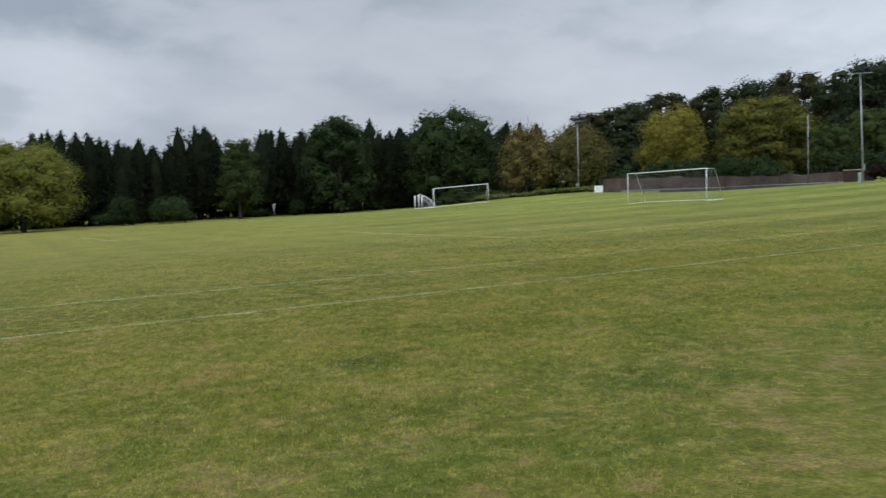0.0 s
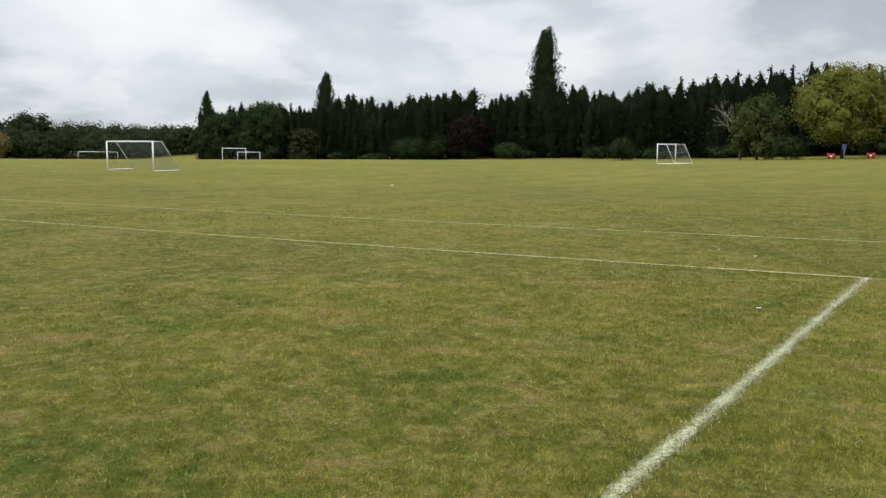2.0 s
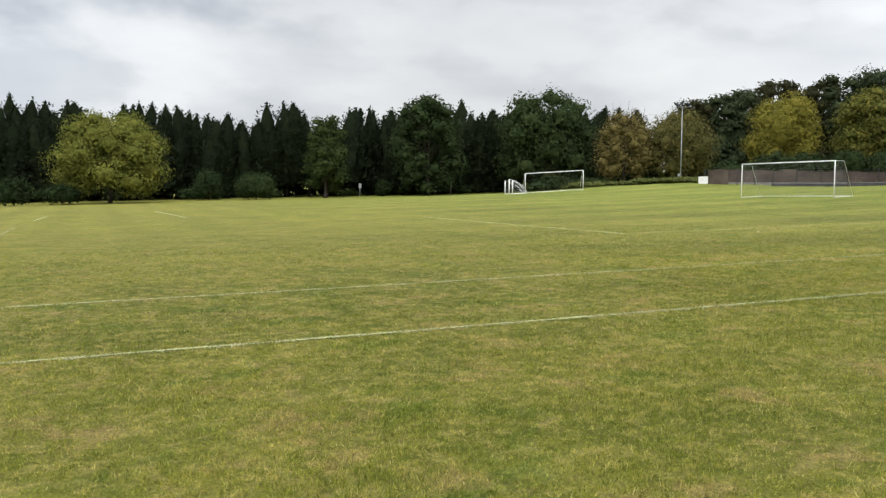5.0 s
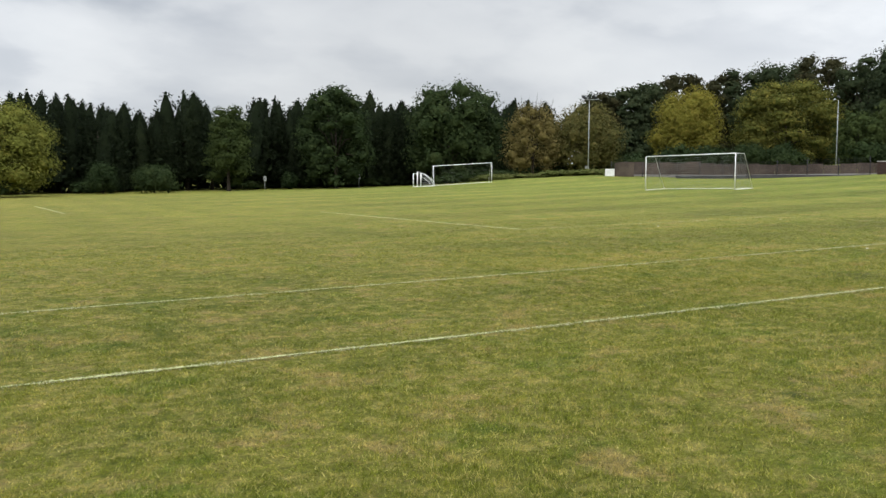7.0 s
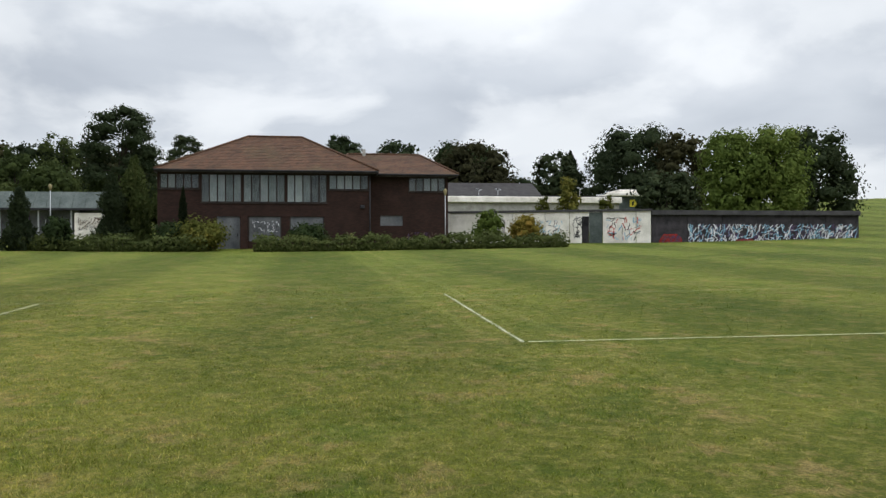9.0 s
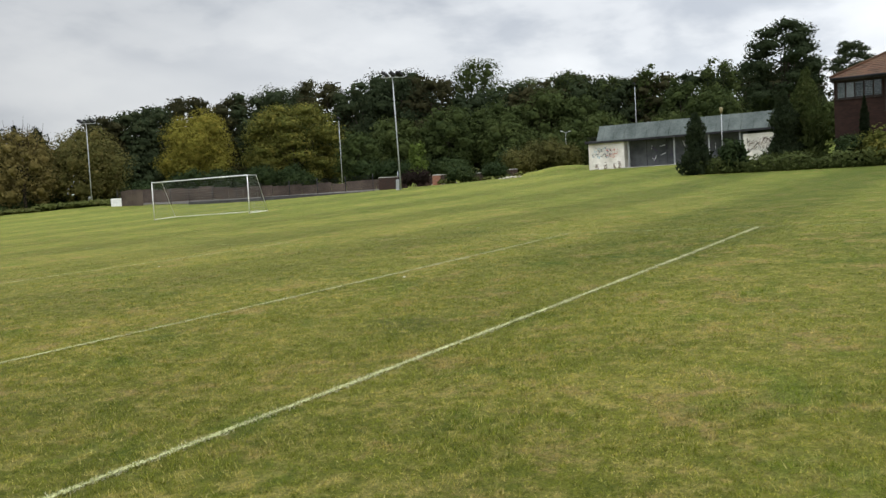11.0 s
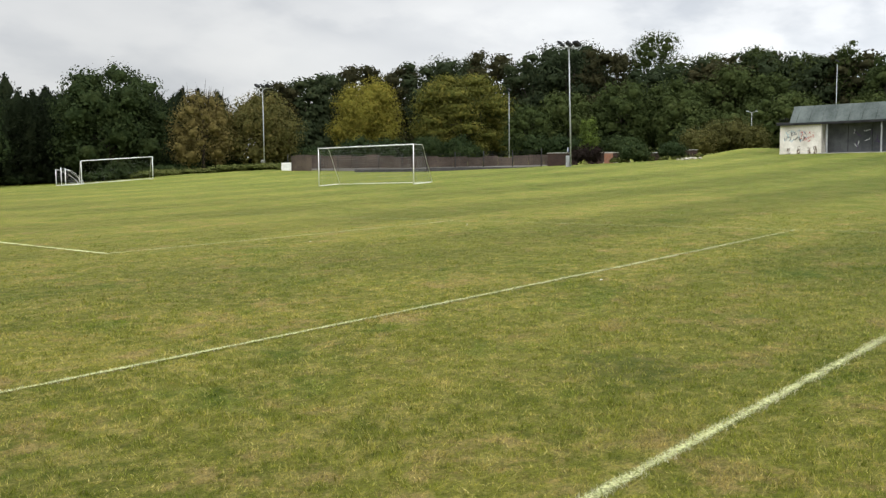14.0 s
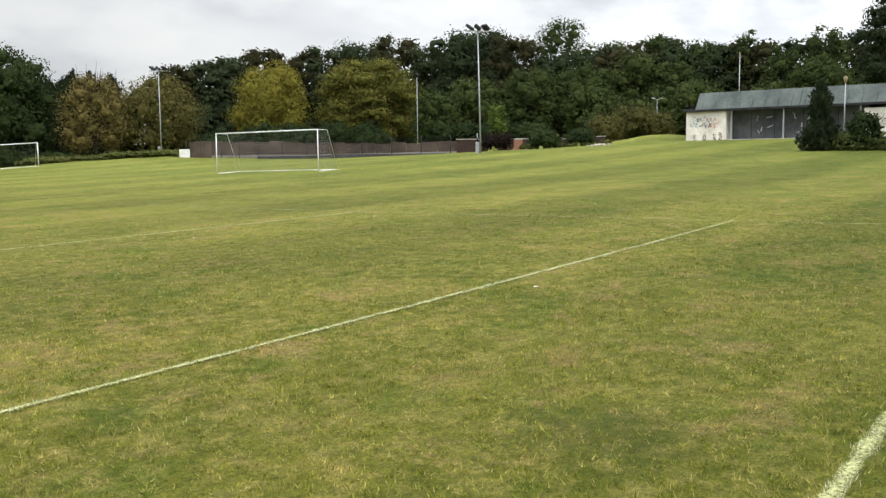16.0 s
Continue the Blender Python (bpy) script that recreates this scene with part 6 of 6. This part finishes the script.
def lump(name, x, y, size, mat, label, category, flat=0.6):
    bm = bmesh.new()
    bmesh.ops.create_icosphere(bm, subdivisions=2, radius=size)
    for v in bm.verts:
        v.co *= 1 + rng.uniform(-0.22, 0.22)
        v.co.z *= flat
    me = bpy.data.meshes.new(name)
    bm.to_mesh(me)
    bm.free()
    me.materials.append(mat)
    ob = new(name, me)
    ob.matrix_basis = at(x, y, size * flat * 0.55, rng.uniform(0, 360))
    return tagged(ob, label, category, "rubble on the bank" if name == "rubble_stone" else "")


for k in range(9):
    lump("rubble_stone", 84.7 + rng.uniform(-1.2, 1.2), 35.9 + rng.uniform(-0.9, 0.9), rng.uniform(0.10, 0.24), STONE, "pale rubble stone lying on the grass", "stone")
for k in range(7):
    lump("rubble_stone", 83.8 + rng.uniform(-0.8, 3.5), 44.2 + rng.uniform(-1.8, 0.9), rng.uniform(0.10, 0.2), STONE, "pale stone at the foot of a brick wall", "stone")


# ---- scraps on the turf ----
PAPER = worn("crumpled_paper", (0.60, 0.60, 0.57), (0.8, 0.8, 0.77), 0.8)


def scrap(x, y, size, label):
    bm = bmesh.new()
    bmesh.ops.create_grid(bm, x_segments=4, y_segments=4, size=size)
    for v in bm.verts:
        v.co.z += rng.uniform(0, 0.5) * size
    bmesh.ops.solidify(bm, geom=bm.faces[:], thickness=0.003)
    me = bpy.data.meshes.new("paper_scrap")
    bm.to_mesh(me)
    bm.free()
    me.materials.append(PAPER)
    ob = new("paper_scrap", me)
    ob.matrix_basis = at(x, y, 0.012, rng.uniform(0, 360))
    return tagged(ob, label, "litter", "litter on the grass")


scrap(-0.61, -2.72, 0.018, "small white paper scrap on the grass")
scrap(-20.95, 18.73, 0.07, "white plastic scrap lying on the grass")
for sx, sy in ((-2.4, 2.2), (-1.7, 1.6), (25.2, -6.9), (23.6, -6.2), (6.5, 58.0), (22.3, 12.6), (27.2, 12.4), (20.2, 4.0), (31.5, 9.0)):
    scrap(sx, sy, rng.uniform(0.008, 0.018), "tiny white scrap on the grass")


# ---- standing blades of grass close to the walk ----
rng = np.random.default_rng(12)


def blades_mesh(name, x, y, tall, wide, lean_x, lean_y, turn):
    """Separate three-cornered blades that stand on the turf."""
    k = len(x)
    z = land(x, y)
    ex, ey = np.cos(turn) * wide, np.sin(turn) * wide
    v = np.stack([np.stack([x - ex, y - ey, z - 0.004], 1), np.stack([x + ex, y + ey, z - 0.004], 1), np.stack([x + lean_x, y + lean_y, z + tall], 1)], 1)
    me = bpy.data.meshes.new(name)
    me.vertices.add(3 * k)
    me.vertices.foreach_set("co", v.astype(np.float32).ravel())
    me.loops.add(3 * k)
    me.loops.foreach_set("vertex_index", np.arange(3 * k, dtype=np.int32))
    me.polygons.add(k)
    me.polygons.foreach_set("loop_start", np.arange(0, 3 * k, 3, dtype=np.int32))
    me.update(calc_edges=True)
    return me


# tufts spread along the way, thinning with distance from it
WAY = ((0.6, -13.5, -62, 52), (1.5, -11.7, -64, 40), (2.6, -9.5, -40, 60), (4.0, -8.2, -10, 75), (5.0, -7.3, 0, 105), (6.2, -6.7, 20, 125),
       (7.6, -5.0, 20, 125), (9.2, -3.3, 12, 85), (12.0, -0.8, 12, 88))
TUFTS, EACH = 190000, 5
share = np.array([2.0, 2.2, 1.5, 1.0, 1.0, 0.7, 1.0, 1.3])
i0 = rng.choice(len(WAY) - 1, TUFTS, p=share / share.sum())
t = rng.uniform(0, 1, TUFTS)
way_x, way_y, way_a, way_b = (np.array([p[k] for p in WAY]) for k in range(4))
tx, ty = way_x[i0] + (way_x[i0 + 1] - way_x[i0]) * t, way_y[i0] + (way_y[i0 + 1] - way_y[i0]) * t
r = np.where(rng.uniform(0, 1, TUFTS) < 0.72, 3.0 + 8.0 * rng.uniform(0, 1, TUFTS) ** 1.15, 11.0 + 14.0 * rng.uniform(0, 1, TUFTS))
a = np.radians(rng.uniform(way_a[i0], way_b[i0]))
tx, ty = tx + r * np.sin(a), ty + r * np.cos(a)
lush = 0.5 + 0.5 * np.sin(tx * 2.1 + 1.3 * np.sin(ty * 1.7)) * np.sin(ty * 2.6 + 1.1 * np.sin(tx * 1.3 + 2))
size = (0.65 + 0.6 * lush) * rng.uniform(0.6, 1.25, TUFTS)
k = np.repeat(np.arange(TUFTS), EACH)
n_all = len(k)
comb = rng.normal(0, 0.011, (2, TUFTS))
x, y = tx[k] + rng.normal(0, 0.012, n_all) * (1 + r[k] * 0.05), ty[k] + rng.normal(0, 0.012, n_all) * (1 + r[k] * 0.05)
tall = rng.uniform(0.012, 0.036, n_all) * size[k]
wide = rng.uniform(0.0014, 0.0030, n_all) * (0.75 + r[k] * 0.09)
me = blades_mesh("grass", x, y, tall, wide, comb[0][k] + rng.normal(0, 0.014, n_all), comb[1][k] + rng.normal(0, 0.014, n_all), rng.uniform(0, np.pi, n_all))
me.materials.append(blade)
tagged(new("grass", me), "short mown blades of green and straw-coloured grass", "grass", kind="stuff")

# blades that took the paint along the nearer lines
px, py = [], []
for x0, y0, x1, y1, w, k in ((0, -13.5, 0, 0.05, 0.075, 16000), (0, 0, 28.2, 0, 0.06, 13000), (0, 4.52, 26, 4.52, 0.055, 6000), (0, 4.55, 0, 16, 0.055, 7000)):
    f, side = rng.uniform(0, 1, k), rng.normal(0, 0.5, k).clip(-1.25, 1.25) * w
    length = math.hypot(x1 - x0, y1 - y0)
    px.append(x0 + (x1 - x0) * f - (y1 - y0) / length * side)
    py.append(y0 + (y1 - y0) * f + (x1 - x0) / length * side)
px, py = np.concatenate(px), np.concatenate(py)
keep = np.sin(px * 9.1 + 3 * np.sin(py * 7.7)) + np.sin(py * 11.3 + 2 * np.sin(px * 6.1)) + rng.normal(0, 0.7, len(px)) > -0.9
px, py = px[keep], py[keep]
k = len(px)
me = blades_mesh("painted_grass", px, py, rng.uniform(0.012, 0.032, k), rng.uniform(0.002, 0.0042, k), rng.normal(0, 0.014, k), rng.normal(0, 0.014, k), rng.uniform(0, np.pi, k))
me.materials.append(PAINTED_BLADE)
tagged(new("painted_grass", me), "white-painted blades of grass along the pitch lines", "grass", kind="stuff")
